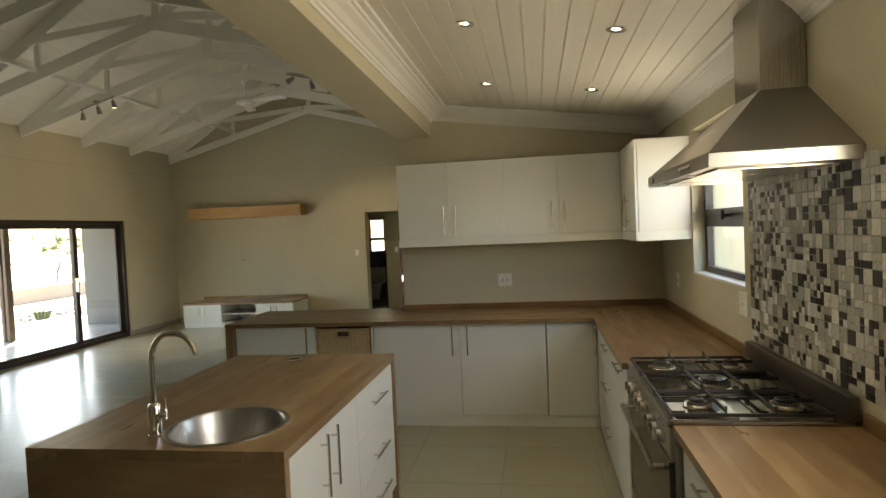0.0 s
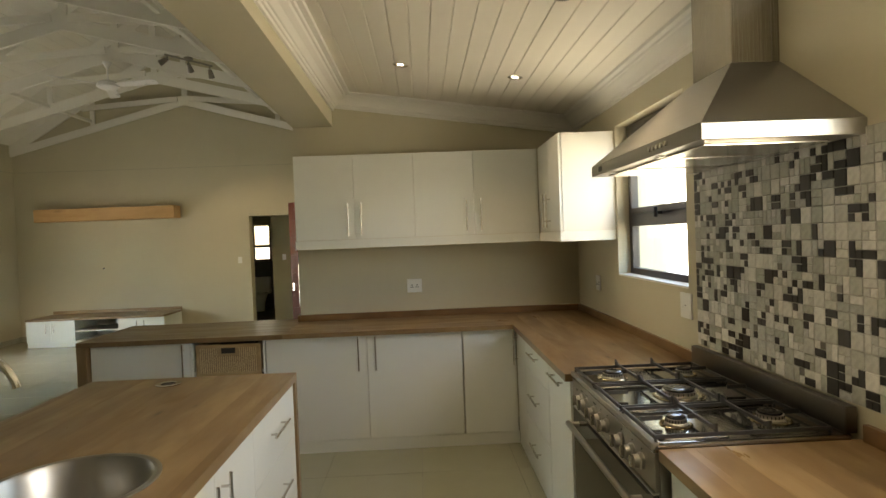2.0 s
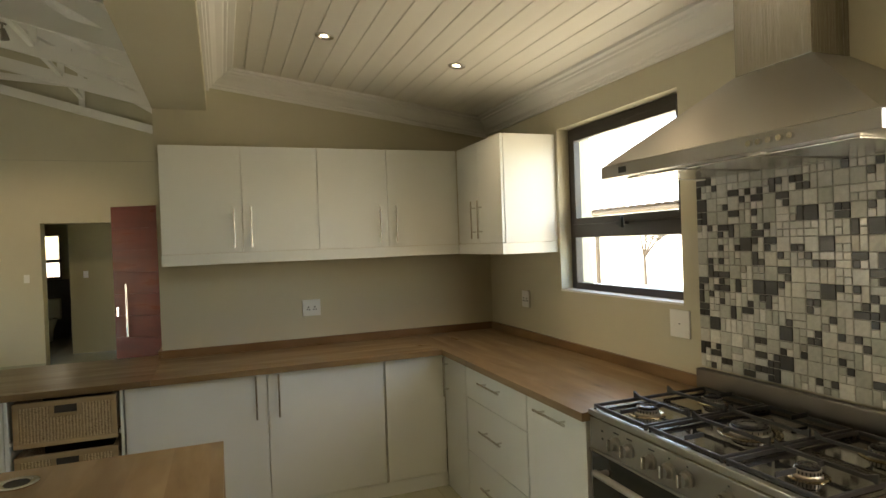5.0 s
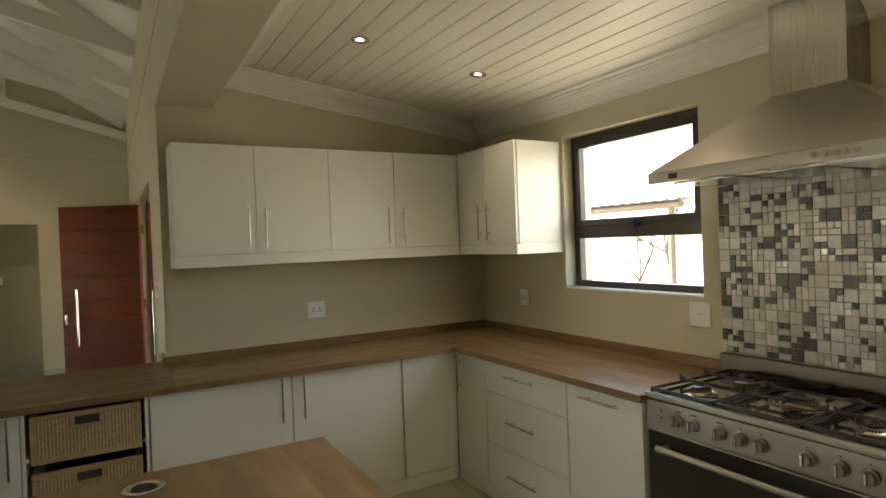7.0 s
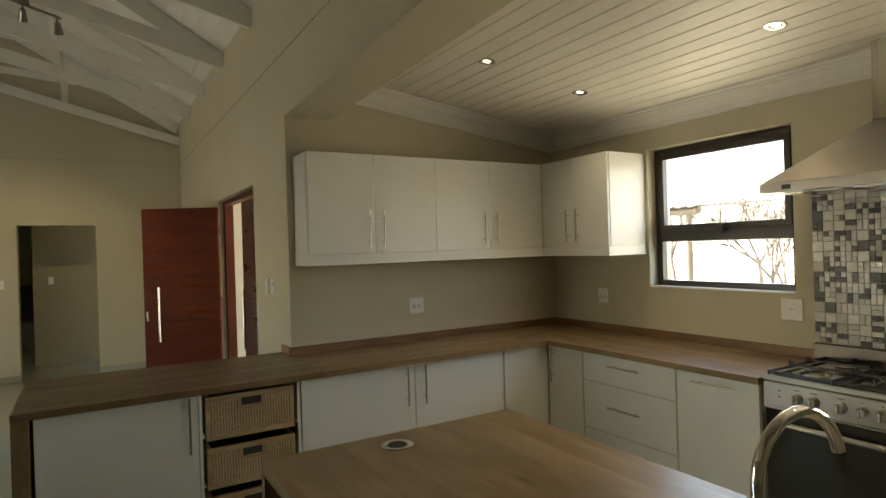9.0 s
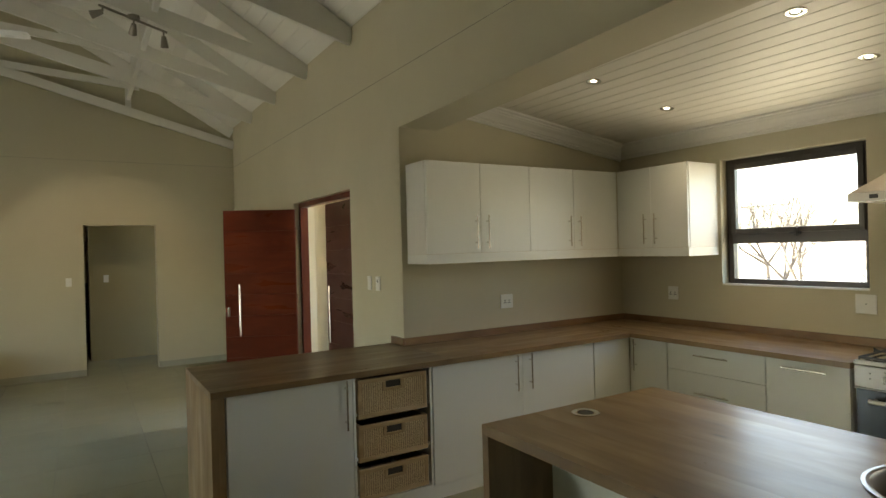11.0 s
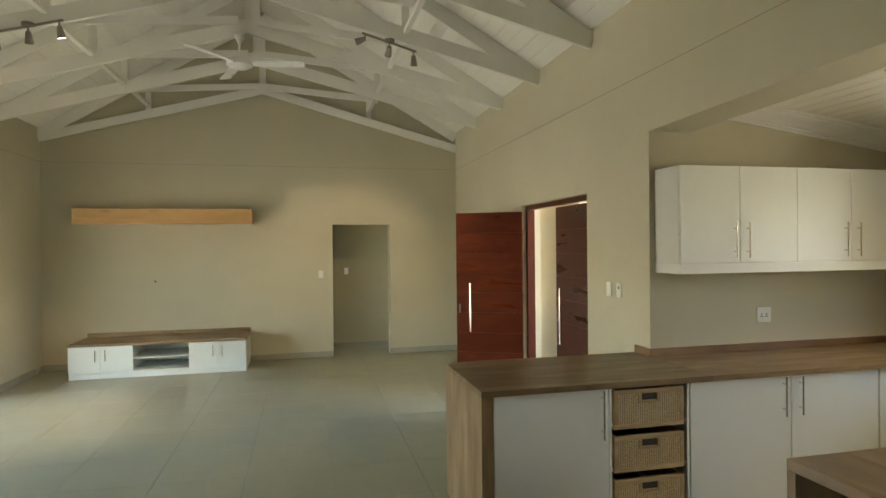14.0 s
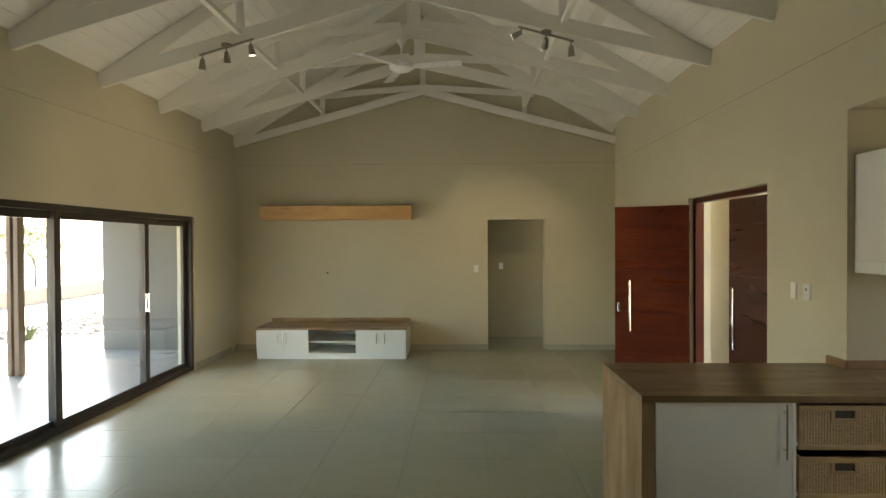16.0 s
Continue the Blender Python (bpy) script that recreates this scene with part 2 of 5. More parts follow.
def add_box(bm, x0, x1, y0, y1, z0, z1, bevel=0.0):
    x0, x1, y0, y1, z0, z1 = min(x0, x1), max(x0, x1), min(y0, y1), max(y0, y1), min(z0, z1), max(z0, z1)
    geo = bmesh.ops.create_cube(bm, size=1.0)["verts"]
    for v in geo:
        v.co = Vector(((x0 + x1) / 2 + v.co.x * (x1 - x0), (y0 + y1) / 2 + v.co.y * (y1 - y0), (z0 + z1) / 2 + v.co.z * (z1 - z0)))
    if bevel:
        edges = {e for v in geo for e in v.link_edges}
        bmesh.ops.bevel(bm, geom=list(edges), offset=bevel, segments=2, affect="EDGES", profile=0.6)
    return bm


def box(x0, x1, y0, y1, z0, z1, bevel=0.0):
    return add_box(bmesh.new(), x0, x1, y0, y1, z0, z1, bevel)


def boxes(rows, bevel=0.0):
    bm = bmesh.new()
    for r in rows:
        add_box(bm, *r, bevel)
    return bm


def prism(bm, pts, axis, a, b):
    """A flat outline in the two other axes, drawn out along axis from a to b."""
    def at(p, v):
        return {"x": (v, p[0], p[1]), "y": (p[0], v, p[1]), "z": (p[0], p[1], v)}[axis]
    lo, hi = [bm.verts.new(at(p, a)) for p in pts], [bm.verts.new(at(p, b)) for p in pts]
    bm.faces.new(lo)
    bm.faces.new(hi[::-1])
    for i in range(len(pts)):
        j = (i + 1) % len(pts)
        bm.faces.new((lo[i], hi[i], hi[j], lo[j]))
    return bm


def add_rod(bm, a, b, r, segs=12, r2=None):
    a, b = Vector(a), Vector(b)
    m = Matrix.Translation((a + b) / 2) @ (b - a).to_track_quat("Z", "Y").to_matrix().to_4x4()
    bmesh.ops.create_cone(bm, cap_ends=True, segments=segs, radius1=r, radius2=r if r2 is None else r2, depth=(b - a).length, matrix=m)
    return bm


def rod(a, b, r, segs=12, r2=None):
    return add_rod(bmesh.new(), a, b, r, segs, r2)


def lathe(profile, centre, segs=32, axis="z", cap=True):
    """Turns (radius, height) points round an axis through centre."""
    bm = bmesh.new()
    rings = []
    for r, h in profile:
        ring = []
        for i in range(segs):
            a = 2 * math.pi * i / segs
            c, s = r * math.cos(a), r * math.sin(a)
            p = {"z": (c, s, h), "x": (h, c, s), "y": (c, h, s)}[axis]
            ring.append(bm.verts.new(Vector(centre) + Vector(p)))
        rings.append(ring)
    for a, b in zip(rings, rings[1:]):
        for i in range(segs):
            j = (i + 1) % segs
            bm.faces.new((a[i], a[j], b[j], b[i]))
    for ring, r in ((rings[0], profile[0][0]), (rings[-1], profile[-1][0])):
        if r > 1e-4 and cap and profile[0] != profile[-1]:
            bm.faces.new(ring)
    bmesh.ops.remove_doubles(bm, verts=bm.verts, dist=1e-5)
    return bm


def tube(points, r, segs=12):
    """A pipe along points."""
    bm = bmesh.new()
    pts = [Vector(p) for p in points]
    rings, side = [], None
    for i, p in enumerate(pts):
        d = (pts[min(i + 1, len(pts) - 1)] - pts[max(i - 1, 0)]).normalized()
        if side is None:
            side = d.cross(Vector((0.3, 1, 0.2))).normalized()
        side = (side - d * side.dot(d)).normalized()
        up = d.cross(side)
        rings.append([bm.verts.new(p + (side * math.cos(a) + up * math.sin(a)) * r) for a in (2 * math.pi * k / segs for k in range(segs))])
    for a, b in zip(rings, rings[1:]):
        for i in range(segs):
            bm.faces.new((a[i], a[(i + 1) % segs], b[(i + 1) % segs], b[i]))
    bm.faces.new(rings[0])
    bm.faces.new(rings[-1][::-1])
    return bm


def beam(bm, p, q, w, d, ydir=(0, 1, 0)):
    """A straight timber from p to q: w wide along ydir, d deep."""
    p, q, y = Vector(p), Vector(q), Vector(ydir)
    along = (q - p).normalized()
    up = y.cross(along).normalized()
    vs = []
    for e in (p, q):
        vs.append([bm.verts.new(e + y * sy * w / 2 + up * su * d / 2) for sy, su in ((-1, -1), (1, -1), (1, 1), (-1, 1))])
    for i in range(4):
        bm.faces.new((vs[0][i], vs[0][(i + 1) % 4], vs[1][(i + 1) % 4], vs[1][i]))
    bm.faces.new(vs[0][::-1])
    bm.faces.new(vs[1])
    return bm


def bevel_plate(x0, x1, y0, y1, z0, z1, r, segs=5):
    """A low plate with rounded corners."""
    pts = []
    for cx, cy, a0 in ((x1 - r, y1 - r, 0), (x0 + r, y1 - r, 90), (x0 + r, y0 + r, 180), (x1 - r, y0 + r, 270)):
        pts += [(cx + r * math.cos(radians(a0 + 90 * i / segs)), cy + r * math.sin(radians(a0 + 90 * i / segs))) for i in range(segs + 1)]
    return prism(bmesh.new(), pts, "z", z0, z1)


# ---------- plan ----------
XL, XR, XW = -6.70, -0.66, 1.72        # living room left wall, kitchen opening line, window wall
YF, YK, YS = 11.55, 6.02, -1.60        # far wall, kitchen back wall, wall behind
XM = (XL + XR) / 2
T = 0.24
EAVES = {-1: 3.43, 1: 3.56}              # patio side, entrance side
RIDGE = 5.30
SLOPES = {s: (RIDGE - z) / ((XR - XL) / 2) for s, z in EAVES.items()}
KZ = lambda x: 2.764 - 0.137 * x       # kitchen ceiling height
BEAM_Z, BEAM_W = 2.53, 0.33

# ---------- floor, walls, ceilings ----------
solo("floor", box(XL - T, XW + T, YS - T, 15.3, -0.16, -0.006), M["grout"], "grey grout bed of a tiled floor", "floor", "structure")

FD0, FD1, FDZ = 6.98, 8.60, 2.165       # front door opening
OP0, OP1, OPZ = -2.665, -1.765, 2.065   # doorway in the far wall
SL0, SL1, SLZ = 5.60, 10.08, 2.075       # sliding door opening
WY0, WY1, WZ0, WZ1 = 3.95, 4.99, 1.262, 2.272


def wall_x(x0, x1, y0, y1, z0, z1, holes):
    """A wall along y with rectangular holes (y0, y1, z0, z1)."""
    rows, y = [], y0
    for a, b, c, d in sorted(holes):
        rows.append((x0, x1, y, a, z0, z1))
        if c > z0:
            rows.append((x0, x1, a, b, z0, c))
        if d < z1:
            rows.append((x0, x1, a, b, d, z1))
        y = b
    rows.append((x0, x1, y, y1, z0, z1))
    return boxes(rows)


solo("wall_left", wall_x(XL - T, XL, YS, YF, 0, EAVES[-1] + 0.05, [(SL0, SL1, 0, SLZ)]), M["wall"], "cream plastered wall with a wide sliding door", "wall", "structure")
solo("wall_window", wall_x(XW, XW + T, YS, YK, 0, 3.3, [(WY0, WY1, WZ0, WZ1), (1.50, 2.52, WZ0, WZ1)]), M["wall"], "taupe plastered kitchen wall with a window", "wall", "structure")
solo("wall_entrance", wall_x(XR, XR + T, YK, YF, 0, EAVES[1] + 0.05, [(FD0, FD1, 0, FDZ)]), M["wall"], "cream plastered wall with the front door opening", "wall", "structure")
solo("wall_kitchen", box(XR + T, XW + T, YK, YK + T, 0, 3.4), M["wall"], "taupe plastered wall behind the kitchen cupboards", "wall", "structure")
solo("wall_kitchen_beam", prism(bmesh.new(), [(YK, BEAM_Z), (YK, EAVES[1] + 0.05), (YS, EAVES[1] + 0.05), (YS, BEAM_Z + 0.022 * (YK - YS))], "x", XR, XR + BEAM_W), M["wall"], "plastered beam between the kitchen and the living room", "beam", "structure")
solo("wall_behind", box(XL - T, XW + T, YS - T, YS, 0, RIDGE + 0.3), M["wall"], "plain plastered wall", "wall", "structure")
bm = bmesh.new()
top = RIDGE + 0.3
prism(bm, [(XL - T, 0), (OP0, 0), (OP0, OPZ), (OP1, OPZ), (OP1, 0), (XR + T, 0), (XR + T, EAVES[1]), (XM, top), (XL - T, EAVES[-1])], "y", YF, YF + 0.22)
solo("wall_far", bm, M["wall"], "tall cream gable wall with an open doorway", "wall", "structure")
solo("movement_joint", boxes([(XL + 0.02, XR - 0.02, YF - 0.0025, YF, 2.956, 2.9588), (XR - 0.0025, XR, YK, YF - 0.01, 2.956, 2.9588), (XL, XL + 0.0025, 3.0, YF - 0.01, 2.956, 2.9588), (XR - 0.0025, XR, YS, YK - 0.001, 2.956, 2.9588)]), M["grout"], "thin dark joint line along the plastered walls", "joint", "structure")

# roof lining: boards between the rafters
bm = bmesh.new()
for side in (-1, 1):
    n_b = 26
    half = (XR - XL) / 2 + T
    for i in range(n_b):
        u0, u1 = i / n_b * half + 0.004, (i + 1) / n_b * half - 0.001
        z0, z1 = RIDGE - u0 * SLOPES[side], RIDGE - u1 * SLOPES[side]
        pts = [(XM + side * u0, z0), (XM + side * u1, z1), (XM + side * u1, z1 + 0.03), (XM + side * u0, z0 + 0.03)]
        prism(bm, pts, "y", YS - T, YF + 0.2)
    prism(bm, [(XM, RIDGE + 0.012), (XM + side * half, RIDGE + 0.012 - half * SLOPES[side]), (XM + side * half, RIDGE + 0.2 - half * SLOPES[side]), (XM, RIDGE + 0.2)], "y", YS - T, YF + 0.2)
solo("ceiling_roof", bm, M["roof"], "white painted boarded roof lining", "ceiling", "structure")

# kitchen boarded ceiling
bm = bmesh.new()
x, K0, K1 = XR + BEAM_W, XR + BEAM_W, XW
pw = 0.112
for i in range(-4, 16):
    a, b = max(K0, 0.023 + i * pw + 0.002), min(K1, 0.023 + (i + 1) * pw - 0.002)
    if b - a < 0.012:
        continue
    za, zb = KZ(a), KZ(b)
    prism(bm, [(a, za + 0.006), (a + 0.003, za), (b - 0.003, zb), (b, zb + 0.006), (b, zb + 0.03), (a, za + 0.03)], "y", YS, YK)
prism(bm, [(K0, KZ(K0) + 0.007), (K1, KZ(K1) + 0.007), (K1, KZ(K1) + 0.1), (K0, KZ(K0) + 0.1)], "y", YS, YK)
solo("ceiling_kitchen", bm, M["board"], "white tongue and groove boarded kitchen ceiling", "ceiling", "structure")


def cornice_prof(z, s):
    """Stepped cove in (out from the wall, height)."""
    return [(o * s, z + h * s) for o, h in ((0, -0.10), (0.012, -0.10), (0.014, -0.088), (0.022, -0.085), (0.024, -0.074), (0.032, -0.071), (0.05, -0.05), (0.072, -0.034), (0.078, -0.025), (0.088, -0.023), (0.092, -0.013), (0.115, -0.011), (0.118, 0), (0, 0.02))]


bm = bmesh.new()
prism(bm, [(XW - o, h - 0.0 + 0.137 * o) for o, h in cornice_prof(KZ(XW), 1.1)], "y", YS, YK)
prism(bm, [(K0 + o, h - 0.137 * o) for o, h in cornice_prof(KZ(K0), 1.45)], "y", YS, YK)
prof = cornice_prof(0, 1.25)
lo = [bm.verts.new((K0 + 0.002, YK - o, KZ(K0) + h)) for o, h in prof]
hi = [bm.verts.new((K1 - 0.002, YK - o, KZ(K1) + h)) for o, h in prof]
bm.faces.new(lo)
bm.faces.new(hi[::-1])
for i in range(len(prof)):
    j = (i + 1) % len(prof)
    bm.faces.new((lo[i], hi[i], hi[j], lo[j]))
solo("trim", bm, M["cornice"], "white stepped cornice round the kitchen ceiling", "cornice", "structure")

# ---------- roof trusses ----------
TRUSS_Y = [11.50 - 1.158 * i for i in range(12)]


def truss(y):
    t = thing("roof_truss", (XM, y, 3.2), "white painted timber scissor roof truss", "roof truss", "trusses along the living room")
    far = y > 11
    hw, d = (XR - XL) / 2, 0.12 if far else 0.15
    apex = 4.04 if far else 4.13
    for s in (-1, 1):
        heel = 3.23 if far else (3.40 if s > 0 else 3.27)
        cs = (apex - heel) / hw
        part("bottom_chord", beam(bmesh.new(), (XM + s * hw, y, heel + d / 2), (XM, y, apex + d / 2), 0.038, d), M["truss"], t)
        part("rafter", beam(bmesh.new(), (XM + s * (hw - 0.02), y + 0.002, EAVES[s] - 0.088), (XM, y + 0.002, RIDGE - 0.10), 0.036, 0.15), M["truss"], t)
        strut_in, strut_out = apex + d - 0.02, apex + d - 0.14
        part("strut", beam(bmesh.new(), (XM + s * 0.10, y - 0.036, strut_in), (XM + s * 1.74, y - 0.036, strut_out), 0.034, 0.09), M["truss"], t)
        xp = XM + s * 1.60
        part("post", beam(bmesh.new(), (xp, y + 0.036, heel + (hw - 1.60) * cs + 0.04), (xp, y + 0.036, RIDGE - 1.60 * SLOPES[s] - 0.06), 0.034, 0.075), M["truss"], t)
    part("king_post", beam(bmesh.new(), (XM, y + 0.038, apex + 0.02), (XM, y + 0.038, RIDGE - 0.08), 0.036, 0.09), M["truss"], t)
    for s in (-1, 1):
        part("gusset", prism(bmesh.new(), [(XM, apex + 0.02), (XM + s * 0.22, apex - 0.02), (XM + s * 0.24, apex + 0.12), (XM, apex + 0.17)], "y", y - 0.0215, y - 0.0195), M["truss"], t)
    return t


for y in TRUSS_Y:
    truss(y)
for s, z in ((-1, 3.775), (1, 3.83)):
    solo("roof_runner", box(XM + s * 1.60 - 0.025, XM + s * 1.60 + 0.025, YS, YF - 0.08, z, z + 0.05, 0.003), M["truss"], "white painted timber runner across the roof trusses", "roof timber", group="runners on the truss chords")

# ---------- windows and doors ----------
WX = 1.82


def frame_yz(x0, x1, y0, y1, z0, z1, b, bevel=0.004):
    return boxes([(x0, x1, y0, y0 + b, z0, z1), (x0, x1, y1 - b, y1, z0, z1), (x0, x1, y0 + b, y1 - b, z0, z0 + b), (x0, x1, y0 + b, y1 - b, z1 - b, z1)], bevel)



def kitchen_window(name, y0, y1):
    w = tagged(new(name), "dark bronze aluminium kitchen window with two panes", "window", "", "structure")
    ORG[w.name] = Vector((0, 0, 0))
    part("window_frame", frame_yz(WX - 0.02, WX + 0.03, y0 + 0.002, y1 - 0.002, WZ0 + 0.002, WZ1 - 0.002, 0.05), M["alu"], w)
    part("transom", box(WX - 0.02, WX + 0.03, y0 + 0.05, y1 - 0.05, 1.593, 1.682, 0.003), M["alu"], w)
    part("sash", frame_yz(WX - 0.035, WX + 0.01, y0 + 0.045, y1 - 0.045, 1.672, WZ1 - 0.045, 0.04), M["alu"], w)
    for z0, z1 in ((1.30, 1.60), (1.70, 2.2)):
        p = part("pane", box(WX + 0.0, WX + 0.005, y0 + 0.045, y1 - 0.045, z0, z1), M["glass"], w)
        p.visible_shadow = False
    part("window_sill", box(XW - 0.004, WX - 0.02, y0 + 0.001, y1 - 0.001, WZ0, WZ0 + 0.012), M["cornice"], w)
    part("catch", boxes([(WX - 0.06, WX - 0.03, y0 + 0.46, y0 + 0.53, 1.655, 1.675), (WX - 0.075, WX - 0.055, y0 + 0.47, y0 + 0.49, 1.64, 1.70)], 0.003), M["iron"], w)


kitchen_window("window_1", WY0, WY1)
kitchen_window("window_3", 1.50, 2.52)
for y, power, rise in (((WY0 + WY1) / 2, 0.35, 0.6), (2.01, 1.55, 0.3)):
    lamp("ground_bounce", "AREA", look((WX - 0.04, y, 1.76), (WX - 1.04, y, 1.76 + rise)), power, (1.0, 0.89, 0.69), shape="RECTANGLE", size=0.9, size_y=0.85)
lamp("patio_bounce", "AREA", look((XL + 0.03, 7.8, 1.05), (XL + 1.03, 7.8, 2.6)), 1.15, (1.0, 0.93, 0.78), shape="RECTANGLE", size=4.2, size_y=1.9, spread=radians(140))

sd = tagged(new("door_1"), "dark bronze aluminium sliding patio door", "sliding door", "", "structure")
ORG[sd.name] = Vector((0, 0, 0))
SX = XL - 0.08
part("outer_frame", frame_yz(SX - 0.06, SX + 0.06, SL0, SL1, 0.0, SLZ, 0.06), M["alu"], sd)
for i, (a, b, off) in enumerate(((5.66, 7.50, -0.025), (7.40, 8.99, 0.025), (8.93, 10.02, -0.025))):
    lf = part("leaf", frame_yz(SX + off - 0.02, SX + off + 0.02, a, b, 0.03, SLZ - 0.05, 0.085), M["alu"], sd)
    g = part("pane", box(SX + off - 0.003, SX + off + 0.003, a + 0.06, b - 0.06, 0.09, SLZ - 0.11), M["glass"], sd)
    g.visible_shadow = False
part("door_handle", boxes([(SX + 0.046, SX + 0.056, 8.905, 8.935, 0.92, 1.14), (SX + 0.056, SX + 0.085, 8.91, 8.93, 0.94, 0.96), (SX + 0.056, SX + 0.085, 8.91, 8.93, 1.10, 1.12), (SX + 0.075, SX + 0.09, 8.908, 8.932, 0.92, 1.14)], 0.002), M["chrome"], sd)

fd = tagged(new("door_2"), "double mahogany front door, one leaf open", "front door", "", "structure")
ORG[fd.name] = Vector((0, 0, 0))
part("door_frame", boxes([(XR + 0.06, XR + 0.15, FD0, FD0 + 0.05, 0, FDZ), (XR + 0.06, XR + 0.15, FD1 - 0.05, FD1, 0, FDZ), (XR + 0.06, XR + 0.15, FD0 + 0.05, FD1 - 0.05, FDZ - 0.05, FDZ)], 0.004), M["mahog_z"], fd)


def door_leaf(name, hinge, angle, label, timber):
    """A leaf of horizontal boards, turned about its hinge; local x runs from the hinge to the free edge."""
    t = thing(name, (*hinge, 0.01), label, "door leaf")
    W, H = 0.775, 2.085
    o = ORG[t.name]
    part("core", box(o.x + 0.0, o.x + W, o.y - 0.018, o.y + 0.018, o.z, o.z + H, 0.002), M[timber], t)
    for s in (-1, 1):
        for i in range(9):
            z0 = o.z + 0.004 + i * (H - 0.008) / 9
            part("board", box(o.x + 0.004, o.x + W - 0.004, o.y + s * 0.018, o.y + s * 0.026, z0 + 0.003, z0 + (H - 0.008) / 9 - 0.003, 0.002), M[timber], t)
        h = part("pull_handle", rod((o.x + W - 0.17, o.y + s * 0.065, 0.72), (o.x + W - 0.17, o.y + s * 0.065, 1.28), 0.0115, 16), M["chrome"], t, "long chrome pull handle", True)
        for z in (0.84, 1.16):
            part("handle_stand", rod((o.x + W - 0.17, o.y + s * 0.02, z), (o.x + W - 0.17, o.y + s * 0.062, z), 0.008), M["chrome"], t)
        part("lock_plate", box(o.x + W - 0.055, o.x + W - 0.03, o.y + s * 0.026, o.y + s * 0.031, 0.93, 1.03, 0.003), M["chrome"], t)
    for z in (0.25, 1.05, 1.80):
        part("hinge", box(o.x - 0.012, o.x + 0.012, o.y - 0.03, o.y - 0.018, z, z + 0.1), M["chrome"], t)
    t.rotation_euler = (0, 0, radians(angle))
    return t


door_leaf("open_door_leaf", (XR - 0.005, FD1 - 0.06), 153, "dark red mahogany front door leaf standing open into the room", "mahog")
door_leaf("closed_door_leaf", (XR + 0.10, FD0 + 0.055), 90, "mahogany front door leaf almost shut, shade put into its colour", "mahog_shaded")

# ---------- kitchen base units ----------
HZ0, HZ1 = 0.092, 0.868
FB = 5.39                              # front plane of the back run
FR = 1.062                              # front plane of the right run


def bar_handle(parent, p, length, axis, out):
    """T-bar handle centred at p, its bar along axis, standing off along the unit vector out."""
    p, out = Vector(p), Vector(out)
    ax = Vector({"x": (1, 0, 0), "y": (0, 1, 0), "z": (0, 0, 1)}[axis])
    bm = rod(p + out * 0.032 - ax * length / 2, p + out * 0.032 + ax * length / 2, 0.006, 12)
    for s in (-1, 1):
        e = p + ax * s * (length / 2 - 0.045)
        add_rod(bm, e, e + out * 0.032, 0.005, 8)
    return part("handle", bm, M["handle"], parent, "brushed steel bar handle", True)


def front_unit(name, label, category, a, b, front, depth, side, fronts, z0=0.0, z1=0.862, group="", axis="x"):
    """A cabinet from a to b along axis; front: plane of the fronts; side: -1 or 1, where they face.
    fronts: (a, b, z0, z1, handle spec) where the spec is (along, z, length, axis)."""
    cz0 = 0.09 if z0 == 0 else z0
    org = ((a + b) / 2, front - side * depth / 2, z0) if axis == "x" else (front - side * depth / 2, (a + b) / 2, z0)
    t = thing(name, org, label, category, group)

    def bx(u0, u1, f0, f1, c0, c1, bev=0.0):
        """f: distance behind the front plane."""
        v0, v1 = front - side * f0, front - side * f1
        return box(u0, u1, v0, v1, c0, c1, bev) if axis == "x" else box(v0, v1, u0, u1, c0, c1, bev)
    e = 0.0015
    part("body", bx(a + e, b - e, 0.02, depth, cz0, z1, 0.0), M["carcass"], t)
    for fa, fb_, c0, c1, hd in fronts:
        f = part("door" if (c1 - c0) > 0.36 else "drawer_front", bx(fa + 0.0015, fb_ - 0.0015, 0.0, 0.018, c0, c1, 0.0015), M["white_lam"], t)
        if hd:
            u, hz, ln, hax = hd
            p = (u, front, hz) if axis == "x" else (front, u, hz)
            out = (0, side, 0) if axis == "x" else (side, 0, 0)
            bar_handle(f, p, ln, {"u": axis, "z": "z"}[hax], out)
    return t


front_unit("base_cabinet", "white base cabinet with one door at the end of the counter", "kitchen cabinet", -2.065, -1.345, FB, 0.58, -1,
           [(-2.062, -1.346, HZ0, HZ1, (-1.392, 0.71, 0.29, "z"))])
front_unit("base_cabinet", "white double door base cabinet under the oak worktop", "kitchen cabinet", -0.80, 0.655, FB, 0.58, -1,
           [(-0.795, -0.052, HZ0, HZ1, (-0.115, 0.73, 0.25, "z")), (-0.050, 0.652, HZ0, HZ1, (0.012, 0.73, 0.25, "z"))])
front_unit("corner_cabinet", "white corner base cabinet door beside the inner corner", "kitchen cabinet", 0.656, 1.060, FB, 0.58, -1,
           [(0.662, 1.059, HZ0, HZ1, None)])
front_unit("corner_cabinet", "narrow white corner base cabinet with a bar handle", "kitchen cabinet", 5.035, 5.38, FR, 0.58, -1,
           [(5.037, 5.388, HZ0, HZ1, (5.325, 0.73, 0.25, "z"))], axis="y")
front_unit("drawer_cabinet", "white base cabinet with three drawers", "kitchen cabinet", 4.285, 5.033, FR, 0.58, -1,
           [(4.287, 5.031, 0.673, HZ1, (4.66, 0.80, 0.26, "u")), (4.287, 5.031, 0.355, 0.669, (4.66, 0.53, 0.26, "u")), (4.287, 5.031, HZ0, 0.351, (4.66, 0.215, 0.26, "u"))], axis="y")
